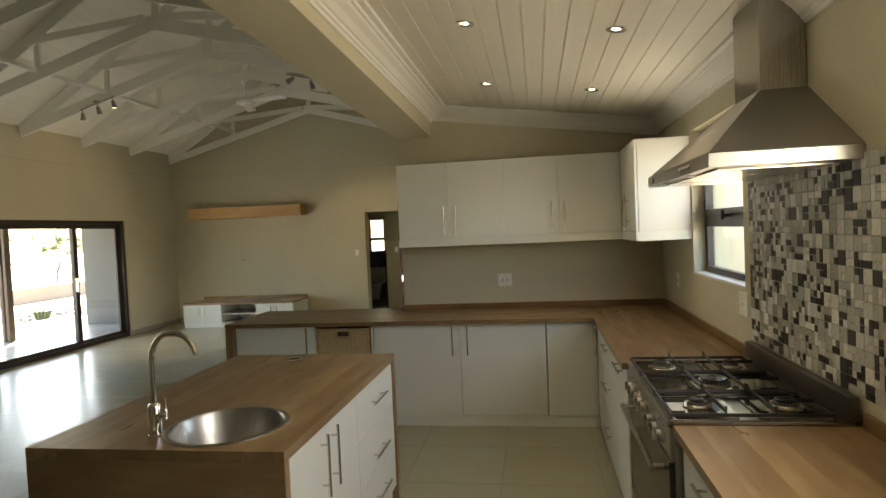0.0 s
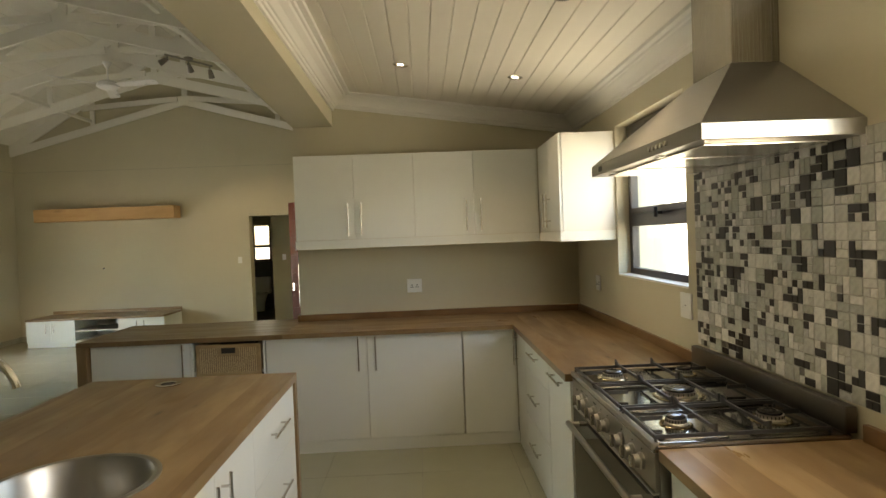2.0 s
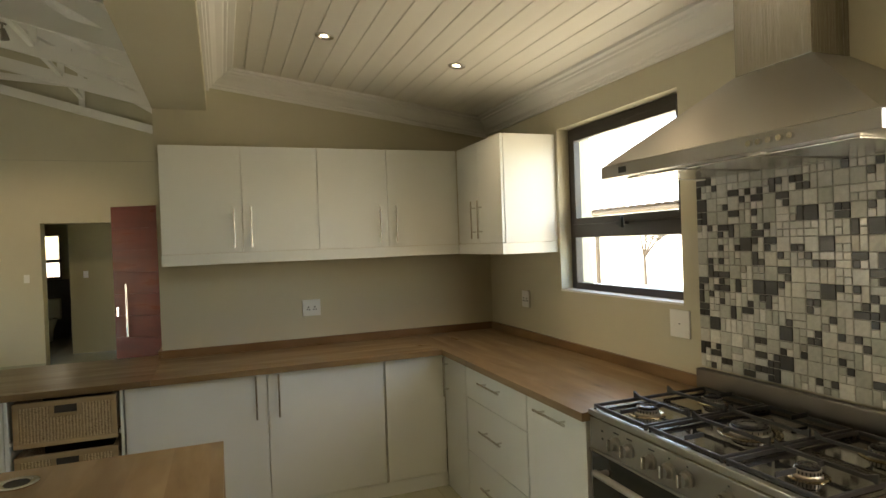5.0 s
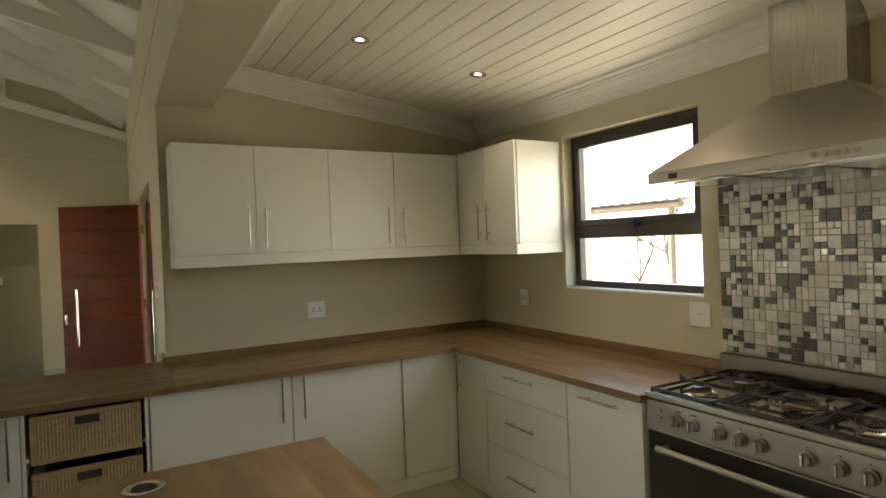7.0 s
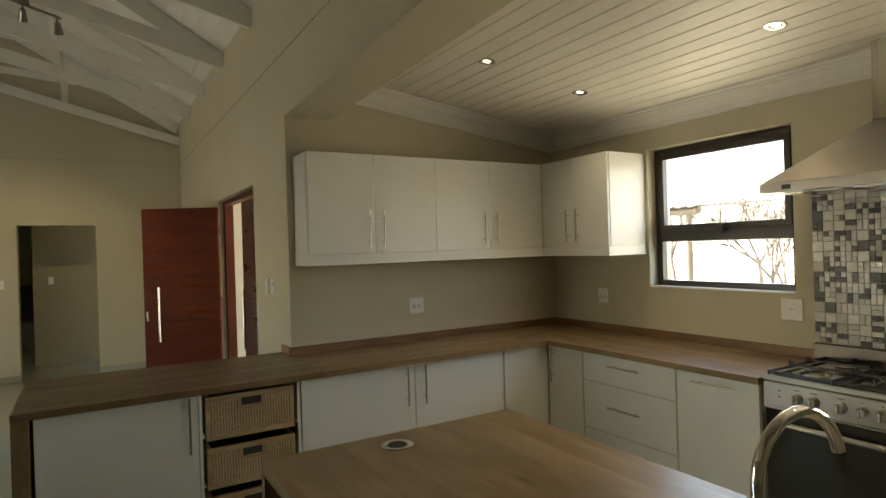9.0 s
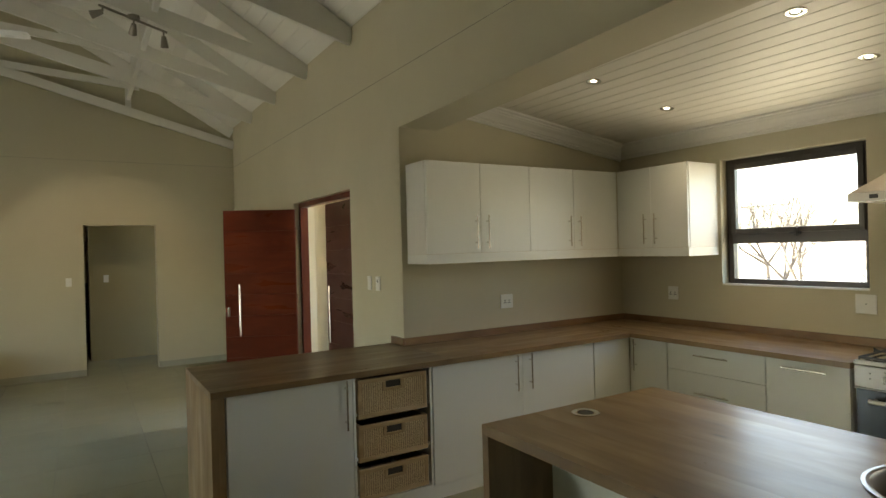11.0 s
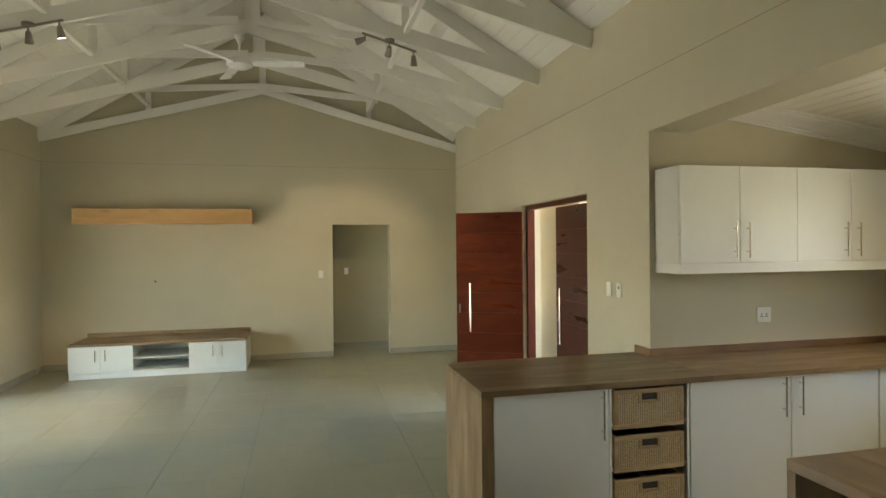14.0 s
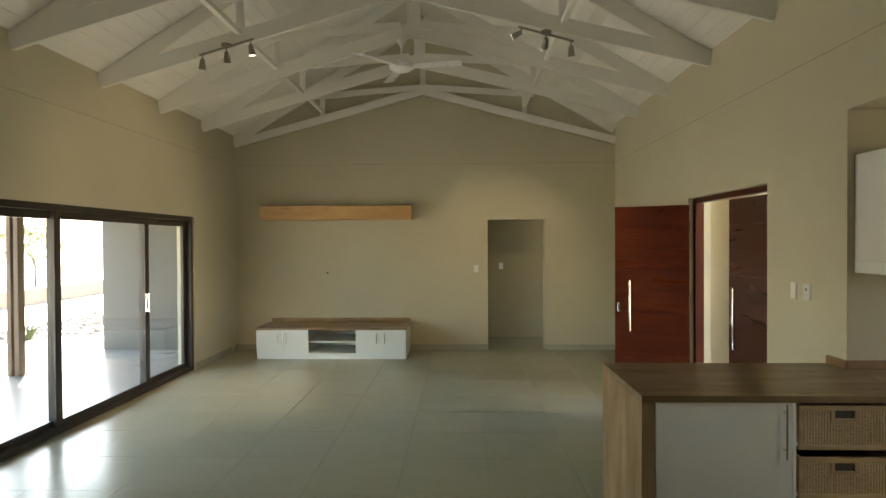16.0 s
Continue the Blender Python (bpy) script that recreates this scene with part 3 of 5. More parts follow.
front_unit("base_cabinet", "white pull-out base cabinet beside the cooker", "kitchen cabinet", 3.790, 4.283, FR, 0.58, -1,
           [(3.792, 4.281, HZ0, HZ1, (4.035, 0.815, 0.26, "u"))], axis="y")
front_unit("drawer_cabinet", "white drawer cabinet on the near side of the cooker", "kitchen cabinet", 2.02, 2.775, FR + 0.045, 0.58, -1,
           [(2.022, 2.773, 0.673, HZ1, (2.39, 0.80, 0.26, "u")), (2.022, 2.773, 0.355, 0.669, (2.39, 0.53, 0.26, "u")), (2.022, 2.773, HZ0, 0.351, (2.39, 0.215, 0.26, "u"))], axis="y")
front_unit("base_cabinet", "white base cabinet at the end of the cooker run", "kitchen cabinet", 1.20, 2.018, FR + 0.045, 0.58, -1,
           [(1.202, 2.016, HZ0, HZ1, (1.95, 0.73, 0.25, "z"))], axis="y")
for r in ((-2.06, 1.066, FB + 0.006, FB + 0.02), (FR + 0.006, FR + 0.02, 3.79, FB + 0.005), (FR + 0.051, FR + 0.065, 1.2, 2.765)):
    solo("plinth", box(*r, 0.0, 0.089), M["white_lam"], "white plinth under the base cabinets", "plinth")
solo("back_panel", box(-2.06, XR - 0.004, 5.985, 6.005, 0.0, 0.862), M["white_lam"], "white back panel of the breakfast counter", "panel")

# basket bay
bay = thing("basket_rack", (-1.07, 5.6, 0.0), "white open bay with runners for three baskets", "kitchen cabinet")
part("side", box(-1.343, -1.328, FB + 0.0, 5.965, 0.09, 0.862), M["white_lam"], bay)
part("side", box(-0.817, -0.802, FB + 0.0, 5.965, 0.09, 0.862), M["white_lam"], bay)
# back coloured near-black in place of the shade deep inside the white bay
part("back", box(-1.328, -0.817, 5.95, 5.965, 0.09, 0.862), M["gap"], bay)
part("bottom", box(-1.328, -0.817, FB, 5.95, 0.09, 0.105), M["white_lam"], bay)
for z in (0.10, 0.36, 0.625):
    for x0, x1 in ((-1.328, -1.316), (-0.829, -0.817)):
        part("runner", box(x0, x1, FB + 0.01, 5.9, z, z + 0.018), M["white_lam"], bay)

# ---------- worktops ----------
ZT, TH = 0.90, 0.035


def board_top(x0, x1, y0, y1, along, label, seed, timber=""):
    """A glued top: a thing with boards of uneven width, all running along one axis."""
    t = thing("worktop", ((x0 + x1) / 2, (y0 + y1) / 2, ZT - TH), label, "worktop")
    r = random.Random(seed)
    a, b = (y0, y1) if along == "x" else (x0, x1)
    cuts = [a]
    while b - cuts[-1] > 0.2:
        cuts.append(cuts[-1] + r.uniform(0.09, 0.17))
    cuts.append(b)
    for p, q in zip(cuts, cuts[1:]):
        g0, g1 = p + (0.0002 if p > a else 0), q - (0.0002 if q < b else 0)
        bm = box(x0, x1, g0, g1, ZT - TH, ZT, 0.0005) if along == "x" else box(g0, g1, y0, y1, ZT - TH, ZT, 0.0005)
        part("board", bm, M[timber or ("oak_x" if along == "x" else "oak_y")], t)
    return t


board_top(XR + 0.001, 1.034, 5.355, YK - 0.001, "x", "oiled oak board worktop along the back of the kitchen", 1)
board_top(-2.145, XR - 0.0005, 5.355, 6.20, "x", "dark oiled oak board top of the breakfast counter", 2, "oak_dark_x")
board_top(1.035, XW - 0.001, 3.78, YK - 0.001, "y", "oiled oak board worktop under the window", 3)
board_top(1.080, XW - 0.001, 1.10, 2.795, "y", "oiled oak board worktop on the near side of the cooker", 4)
ep = thing("end_panel", (-2.11, 5.78, 0.0), "oak end panel of the breakfast counter, glued from upright boards", "panel")
for p, q in ((5.357, 5.50), (5.50, 5.63), (5.63, 5.79), (5.79, 5.92), (5.92, 6.07), (6.07, 6.198)):
    part("board", box(-2.145, -2.075, p + 0.0002, q - 0.0002, 0.0, ZT - TH - 0.001, 0.0012), M["oak_z"], ep)
for k, r in enumerate(((XR + 0.0, XW - 0.021, YK - 0.021, YK - 0.001), (XR - 0.021, XR - 0.001, YK - 0.021, 6.20), (XW - 0.02, XW - 0.001, 3.785, YK - 0.001), (XW - 0.02, XW - 0.001, 1.10, 2.77))):
    solo("upstand", box(*r, ZT + 0.001, 0.955, 0.002), M["oak_red_x"] if k == 0 else M["oak_red_y"], "low reddish oak upstand along the walls behind the worktop", "upstand")

# ---------- island ----------
IX0, IX1, IY0, IY1 = -1.33, -0.290, 2.48, 4.09
SINK = (-0.655, 2.755)


def slab_with_hole(x0, x1, y0, y1, z0, z1, c, r, segs=48):
    bm = bmesh.new()
    for z in (z0, z1):
        pass
    def ring(z):
        return [bm.verts.new((c[0] + r * math.cos(2 * math.pi * i / segs), c[1] + r * math.sin(2 * math.pi * i / segs), z)) for i in range(segs)]
    def outer(z):
        out = []
        for i in range(segs):
            a = 2 * math.pi * i / segs
            dx, dy = math.cos(a), math.sin(a)
            t = min(((x1 if dx > 0 else x0) - c[0]) / dx if abs(dx) > 1e-6 else 9, ((y1 if dy > 0 else y0) - c[1]) / dy if abs(dy) > 1e-6 else 9)
            out.append([c[0] + dx * t, c[1] + dy * t])
        for cx, cy in ((x0, y0), (x1, y0), (x1, y1), (x0, y1)):
            k = min(range(segs), key=lambda i: (out[i][0] - cx) ** 2 + (out[i][1] - cy) ** 2)
            out[k] = [cx, cy]
        return [bm.verts.new((p[0], p[1], z)) for p in out]
    ra, rb, oa, ob_ = ring(z0), ring(z1), outer(z0), outer(z1)
    for i in range(segs):
        j = (i + 1) % segs
        bm.faces.new((rb[i], rb[j], ob_[j], ob_[i]))
        bm.faces.new((ra[i], oa[i], oa[j], ra[j]))
        bm.faces.new((oa[i], ob_[i], ob_[j], oa[j]))
        bm.faces.new((ra[i], ra[j], rb[j], rb[i]))
    return bm


isl = thing("kitchen_island", ((IX0 + IX1) / 2, (IY0 + IY1) / 2, 0), "kitchen island with oak waterfall top and white fronts", "kitchen island")
part("countertop", slab_with_hole(IX0, IX1, IY0, IY1, ZT - 0.04, ZT, SINK, 0.225), M["oak_y"], isl, "oiled oak top with a round sink cut-out")
part("end_panel", box(IX0, IX1, IY0, IY0 + 0.04, 0, ZT - 0.041, 0.002), M["oak_x"], isl)
part("end_panel", box(IX0, IX1, IY1 - 0.04, IY1, 0, ZT - 0.041, 0.002), M["oak_z"], isl)
IB = IX0 + 0.335
part("body", boxes([(IB, IX1 - 0.03, IY0 + 0.041, IY1 - 0.041, 0.09, 0.60), (IB, IB + 0.018, IY0 + 0.041, IY1 - 0.041, 0.60, ZT - 0.042), (IX1 - 0.05, IX1 - 0.03, IY0 + 0.041, IY1 - 0.041, 0.60, ZT - 0.042)]), M["white_lam"], isl)
part("plinth", box(IB + 0.02, IX1 - 0.04, IY0 + 0.05, IY1 - 0.05, 0, 0.09), M["white_lam"], isl)
fx = IX1 - 0.012


def isl_front(name, y0, y1, z0, z1, hy, hz, ln, ax):
    f = part(name, box(fx - 0.018, fx, y0 + 0.0015, y1 - 0.0015, z0, z1, 0.0015), M["white_lam"], isl)
    bar_handle(f, (fx, hy, hz), ln, ax, (1, 0, 0))


isl_front("door", IY0 + 0.043, 2.915, HZ0, 0.855, 2.855, 0.70, 0.26, "z")
isl_front("door", 2.915, 3.34, HZ0, 0.855, 2.975, 0.70, 0.26, "z")
isl_front("drawer_front", 3.34, IY1 - 0.043, 0.60, 0.855, 3.69, 0.74, 0.26, "y")
isl_front("drawer_front", 3.34, IY1 - 0.043, 0.345, 0.597, 3.69, 0.45, 0.26, "y")
isl_front("drawer_front", 3.34, IY1 - 0.043, HZ0, 0.342, 3.69, 0.22, 0.26, "y")

basin = thing("sink", (*SINK, ZT), "round stainless steel prep sink set in the island", "sink")
part("bowl", lathe([(0.231, 0.0051), (0.222, 0.003), (0.214, -0.012), (0.205, -0.09), (0.18, -0.145), (0.12, -0.165), (0.043, -0.170), (0.043, -0.176), (0.13, -0.176), (0.19, -0.155), (0.215, -0.1), (0.2235, -0.01), (0.2235, 0.0005), (0.231, 0.0005)], (*SINK, ZT), 64, cap=False), M["sink"], basin, smooth=True)
part("rim", lathe([(0.2315, 0.001), (0.243, 0.001), (0.243, 0.004), (0.2315, 0.0055)], (*SINK, ZT), 64, cap=False), M["sink"], basin, smooth=True)
part("drain", lathe([(0.042, -0.176), (0.042, -0.1685), (0.034, -0.168), (0.030, -0.172), (0.012, -0.172), (0.010, -0.168), (0.001, -0.167), (0.001, -0.176)], (*SINK, ZT), 32, cap=False), M["chrome"], basin, smooth=True)
tap = thing("tap", (-0.885, 2.625, ZT), "chrome swan neck mixer tap beside the round sink", "tap")
tb = (-0.885, 2.625)
part("base", lathe([(0.028, 0), (0.028, 0.006), (0.024, 0.01), (0.024, 0.12), (0.02, 0.126), (0.012, 0.13)], (*tb, ZT), 24), M["chrome"], tap, smooth=True)
pts = [(tb[0], tb[1], ZT + 0.12), (tb[0], tb[1], ZT + 0.30)]
for i in range(1, 13):
    a = math.pi * i / 12 * 0.93
    pts.append((tb[0] + (0.105 - 0.105 * math.cos(a)) * 0.99, tb[1] + (0.105 - 0.105 * math.cos(a)) * -0.12, ZT + 0.30 + 0.105 * math.sin(a)))
part("spout", tube(pts, 0.011, 16), M["chrome"], tap, smooth=True)
part("lever", add_rod(rod((tb[0], tb[1], ZT + 0.085), (tb[0] + 0.06, tb[1] - 0.01, ZT + 0.085), 0.013, 14), (tb[0] + 0.055, tb[1] - 0.01, ZT + 0.07), (tb[0] + 0.055, tb[1] - 0.01, ZT + 0.15), 0.006, 10), M["chrome"], tap, smooth=True)
gr = thing("cable_grommet", (-0.885, 3.955, ZT), "round chrome cable outlet let into the island top", "cable grommet")
part("ring", lathe([(0.058, 0.0005), (0.060, 0.004), (0.052, 0.007), (0.036, 0.003), (0.036, 0.0005)], (-0.885, 3.955, ZT), 32, cap=False), M["chrome"], gr, smooth=True)
part("lid", lathe([(0.001, 0.002), (0.033, 0.002), (0.033, 0.0)], (-0.885, 3.955, ZT), 24), M["iron"], gr)

# ---------- upper cabinets ----------
UZ0, UZ1, UP = 1.580, 2.248, 1.507
UX = [-0.615, -0.142, 0.337, 0.812, 1.3325]
UF, URX = 5.725, 1.335


def upper(name, a, b, doors, label, axis):
    front = UF if axis == "x" else URX
    t = front_unit(name, label, "wall cabinet", a, b, front, (YK - UF if axis == "x" else XW - URX) - 0.002, -1, doors, z0=UZ0 - 0.004, z1=UZ1, axis=axis, group="wall cabinets round the kitchen corner")
    return t


upper("wall_cabinet", UX[0], UX[2], [(UX[0] + 0.004, UX[1], UZ0, UZ1, (-0.192, 1.735, 0.25, "z")), (UX[1], UX[2], UZ0, UZ1, (-0.088, 1.735, 0.25, "z"))], "white double door wall cabinet with bar handles", "x")
upper("wall_cabinet", UX[2], UX[4], [(UX[2], UX[3], UZ0, UZ1, (0.750, 1.735, 0.25, "z")), (UX[3], UX[4], UZ0, UZ1, (0.864, 1.735, 0.25, "z"))], "white double door wall cabinet with bar handles", "x")
upper("wall_cabinet", 5.015, 5.722, [(5.019, 5.368, UZ0, UZ1, (5.315, 1.735, 0.25, "z")), (5.368, 5.721, UZ0, UZ1, (5.42, 1.735, 0.25, "z"))], "white double door wall cabinet beside the window", "y")
solo("pelmet", boxes([(UX[0], URX - 0.004, UF - 0.002, UF + 0.016, UP, UZ0 - 0.005), (UX[0], UX[0] + 0.016, UF + 0.016, YK - 0.002, UP, UZ0 - 0.005), (URX - 0.002, URX + 0.016, 5.015, UF - 0.002, UP, UZ0 - 0.005), (URX + 0.016, XW - 0.002, 5.015, 5.031, UP, UZ0 - 0.005)], 0.001), M["white_lam"], "white pelmet strip under the wall cabinets", "pelmet")

# ---------- cooker ----------
CY0, CY1, CX0 = 2.80, 3.775, 1.065
ck = thing("range_cooker", (1.32, (CY0 + CY1) / 2, 0), "stainless steel five burner gas range cooker", "cooker")
part("body", box(CX0 + 0.02, XW - 0.03, CY0, CY1, 0.08, 0.885, 0.002), M["steel"], ck)
part("hob_top", box(CX0, XW - 0.03, CY0, CY1, 0.886, 0.915, 0.006), M["hob"], ck, "dark satin steel hob top")
part("front_trim", box(CX0 - 0.003, CX0 + 0.02, CY0, CY1, 0.8955, 0.918, 0.004), M["panel_steel"], ck)
part("splash_rail", box(XW - 0.05, XW - 0.012, CY0, CY1 + 0.06, 0.916, 1.0, 0.004), M["rail_steel"], ck)
part("control_panel", box(CX0 + 0.004, CX0 + 0.02, CY0, CY1, 0.765, 0.884, 0.003), M["panel_steel"], ck)
dr = part("oven_door", box(CX0, CX0 + 0.02, CY0 + 0.01, CY1 - 0.01, 0.24, 0.755, 0.004), M["black_glass"], ck, "dark glass oven door")
hb = rod((CX0 - 0.045, CY0 + 0.09, 0.70), (CX0 - 0.045, CY1 - 0.09, 0.70), 0.013, 16)
for y in (CY0 + 0.11, CY1 - 0.11):
    add_rod(hb, (CX0, y, 0.70), (CX0 - 0.045, y, 0.70), 0.011, 10)
part("door_handle", hb, M["steel"], dr, smooth=True)
part("lower_drawer", box(CX0, CX0 + 0.02, CY0 + 0.01, CY1 - 0.01, 0.09, 0.23, 0.004), M["steel"], ck)
for y in (3.61, 3.535, 3.42, 3.335, 3.255, 3.095, 2.99, 2.905):
    kn = part("knob", lathe([(0.027, 0.004), (0.027, -0.006), (0.022, -0.010), (0.020, -0.026), (0.001, -0.028)], (CX0, y, 0.825), 20, "x"), M["steel"], ck, smooth=True)
    part("grip", box(CX0 - 0.040, CX0 - 0.026, y - 0.005, y + 0.005, 0.804, 0.846, 0.003), M["handle"], kn)
for y in (3.61, 3.535, 3.42, 3.335, 3.255, 3.095, 2.99, 2.905):
    w = 0.015 if y > 3.4 else 0.003
    part("panel_mark", box(CX0 + 0.002, CX0 + 0.0045, y - w, y + w, 0.862, 0.866), M["slot"], ck)
for z in (0.815, 0.845):
    part("indicator", box(CX0 + 0.002, CX0 + 0.0045, 3.69, 3.698, z, z + 0.008), M["slot"], ck)
part("panel_lip", box(CX0 - 0.004, CX0 + 0.016, CY0, CY1, 0.757, 0.764, 0.001), M["steel"], ck)
for y in (CY0 + 0.06, CY1 - 0.06):
    for x in (CX0 + 0.08, XW - 0.1):
        part("leg", rod((x, y, 0), (x, y, 0.08), 0.02), M["steel"], ck)
BURN = [(1.205, 3.60, 0.042), (1.525, 3.60, 0.034), (1.36, 3.28, 0.062), (1.205, 2.955, 0.034), (1.525, 2.955, 0.042)]
for x0, x1, y0, y1 in ((1.10, 1.325, 3.465, 3.735), (1.39, 1.61, 3.465, 3.735), (1.10, 1.61, 3.13, 3.43), (1.10, 1.325, 2.83, 3.09), (1.39, 1.61, 2.83, 3.09)):
    part("well", bevel_plate(x0, x1, y0, y1, 0.9155, 0.9205, 0.014), M["hob_well"], ck, "polished pressed steel spill well")
for x, y, r in BURN:
    part("burner_seat", lathe([(r * 1.6, 0.0), (r * 1.6, 0.0015), (r * 1.45, 0.004), (r * 1.2, 0.001), (r * 1.2, 0.0)], (x, y, 0.921), 32, cap=False), M["brass"], ck, "brassy burner ring", smooth=True)
    bn = part("burner", lathe([(r * 1.1, 0.0), (r * 1.1, 0.006), (r, 0.01), (r, 0.021), (r * 0.9, 0.023)], (x, y, 0.921), 28), M["steel"], ck, smooth=True)
    bm = bmesh.new()
    for k in range(22):
        a = 2 * math.pi * k / 22
        add_rod(bm, (x + r * 0.99 * math.cos(a), y + r * 0.99 * math.sin(a), 0.932), (x + r * 0.99 * math.cos(a), y + r * 0.99 * math.sin(a), 0.941), 0.0022, 5)
    part("flame_slots", bm, M["iron"], bn)
    part("cap", lathe([(r * 0.92, 0.0235), (r * 0.92, 0.029), (r * 0.74, 0.033), (r * 0.45, 0.033), (r * 0.42, 0.031), (0.001, 0.031)], (x, y, 0.921), 28), M["cap"], bn, "glossy black burner cap", smooth=True)
for y0, y1, yc in ((3.455, 3.755, 3.60), (3.125, 3.44, 3.28), (2.81, 3.11, 2.955)):
    w, x0, x1 = 0.009, 1.075, 1.635
    bm = boxes([(x0, x1, y0, y0 + w, 0.926, 0.939), (x0, x1, y1 - w, y1, 0.926, 0.939), (x0, x0 + w, y0 + w, y1 - w, 0.926, 0.939), (x1 - w, x1, y0 + w, y1 - w, 0.926, 0.939)]
               + [(x, x + w, y, y + w, 0.9155, 0.926) for x in (x0, x1 - w) for y in (y0, y1 - w)]
               + [(x0 + w, x0 + 0.085, yc - 0.003, yc + 0.003, 0.937, 0.953), (1.245, 1.27, yc - 0.003, yc + 0.003, 0.937, 0.953), (1.44, 1.465, yc - 0.003, yc + 0.003, 0.937, 0.953), (x1 - 0.085, x1 - w, yc - 0.003, yc + 0.003, 0.937, 0.953)], 0.0025)
    for xb in (1.27, 1.44):
        p, q = y0 + 0.001, y1 - 0.001
        pts = [(p, 0.930), (p + 0.012, 0.942), (q - 0.012, 0.942), (q, 0.930), (q, 0.966), (q - 0.03, 0.953), (p + 0.03, 0.953), (p, 0.966)]
        prism(bm, pts, "x", xb - 0.004, xb + 0.004)
    part("pan_support", bm, M["iron"], ck, "black cast iron pan support")

# ---------- extractor hood ----------
HX, HY0, HY1, HZ = 1.215, 2.745, 3.85, 1.83
hd = thing("extractor_hood", (XW, 3.30, 1.83), "stainless steel pyramid extractor hood on the wall", "extractor hood")
part("canopy_rim", box(HX, XW - 0.002, HY0, HY1, HZ, HZ + 0.05, 0.003), M["steel"], hd)
CHX, CHY0, CHY1, CHZ = 1.535, 3.155, 3.46, 2.165
bm = bmesh.new()
lo = [bm.verts.new(p) for p in ((HX + 0.005, HY0 + 0.005, HZ + 0.052), (XW - 0.002, HY0 + 0.005, HZ + 0.052), (XW - 0.002, HY1 - 0.005, HZ + 0.052), (HX + 0.005, HY1 - 0.005, HZ + 0.052))]
hi = [bm.verts.new(p) for p in ((CHX, CHY0, CHZ), (XW - 0.002, CHY0, CHZ), (XW - 0.002, CHY1, CHZ), (CHX, CHY1, CHZ))]
bm.faces.new(lo[::-1])
bm.faces.new(hi)
for i in range(4):
    bm.faces.new((lo[i], lo[(i + 1) % 4], hi[(i + 1) % 4], hi[i]))
part("pyramid", bm, M["steel"], hd)
part("chimney", box(CHX + 0.002, XW - 0.002, CHY0 + 0.002, CHY1 - 0.002, CHZ + 0.001, 2.60, 0.002), M["steel_z"], hd)
part("filter", boxes([(HX + 0.05, XW - 0.06, y, y + 0.28, HZ - 0.008, HZ - 0.001) for y in (2.83, 3.15, 3.47)], 0.002), M["handle"], hd)
for y in (3.1, 3.6):
    part("lamp", box(HX + 0.02, HX + 0.045, y, y + 0.05, HZ - 0.006, HZ - 0.001), M["plastic"], hd)
for i in range(5):
    part("button", rod((HX - 0.001, 2.98 + i * 0.034, HZ + 0.025), (HX - 0.012, 2.98 + i * 0.034, HZ + 0.025), 0.009, 14), M["chrome"], hd, "round chrome push button")
part("badge", box(HX - 0.002, HX, 3.69, 3.735, HZ + 0.013, HZ + 0.037, 0.0005), M["iron"], hd)

# ---------- sockets, switches ----------


def plate_y(name, x, z, w, h, y, label, slots=()):
    t = thing(name, (x, y, z), label, "electrical fitting")
    part("plate", box(x - w / 2, x + w / 2, y - 0.009, y, z - h / 2, z + h / 2, 0.003), M["plastic"], t)
    if slots:
        part("slots", boxes([(x + a - c / 2, x + a + c / 2, y - 0.0105, y - 0.009, z + b - d / 2, z + b + d / 2) for a, b, c, d in slots]), M["slot"], t)
    return t


def plate_x(name, y, z, w, h, x, s, label, slots=()):
    t = thing(name, (x, y, z), label, "electrical fitting")
    part("plate", box(x, x + s * 0.009, y - w / 2, y + w / 2, z - h / 2, z + h / 2, 0.003), M["plastic"], t)
    if slots:
        part("slots", boxes([(x + s * 0.009, x + s * 0.0105, y + a - c / 2, y + a + c / 2, z + b - d / 2, z + b + d / 2) for a, b, c, d in slots]), M["slot"], t)
    return t


THREE = [(-0.03, -0.012, 0.008, 0.008), (-0.014, -0.012, 0.008, 0.008), (-0.022, 0.006, 0.009, 0.009), (0.014, -0.012, 0.008, 0.008), (0.03, -0.012, 0.008, 0.008), (0.022, 0.006, 0.009, 0.009)]
plate_y("socket", 0.308, 1.165, 0.125, 0.115, YK, "white double wall socket above the worktop", THREE)
plate_x("socket", 5.455, 1.175, 0.10, 0.115, XW, -1, "white wall socket beside the window", THREE)
plate_x("isolator_switch", 3.972, 1.175, 0.125, 0.13, XW, -1, "white cooker isolator switch plate", [(0, 0, 0.012, 0.004)])
plate_x("light_switch", 6.60, 1.347, 0.07, 0.115, XR, -1, "white light switch by the front door")
plate_x("light_switch", 6.44, 1.347, 0.075, 0.115, XR, -1, "white light switch by the front door", [(0, 0.02, 0.014, 0.02)])
plate_y("light_switch", -2.85, 1.29, 0.07, 0.115, YF, "white light switch beside the far doorway")
plate_y("cable_outlet", -5.22, 1.235, 0.03, 0.03, YF, "small dark cable outlet in the wall", [(0, 0, 0.028, 0.028)])

# ---------- downlights and spots ----------


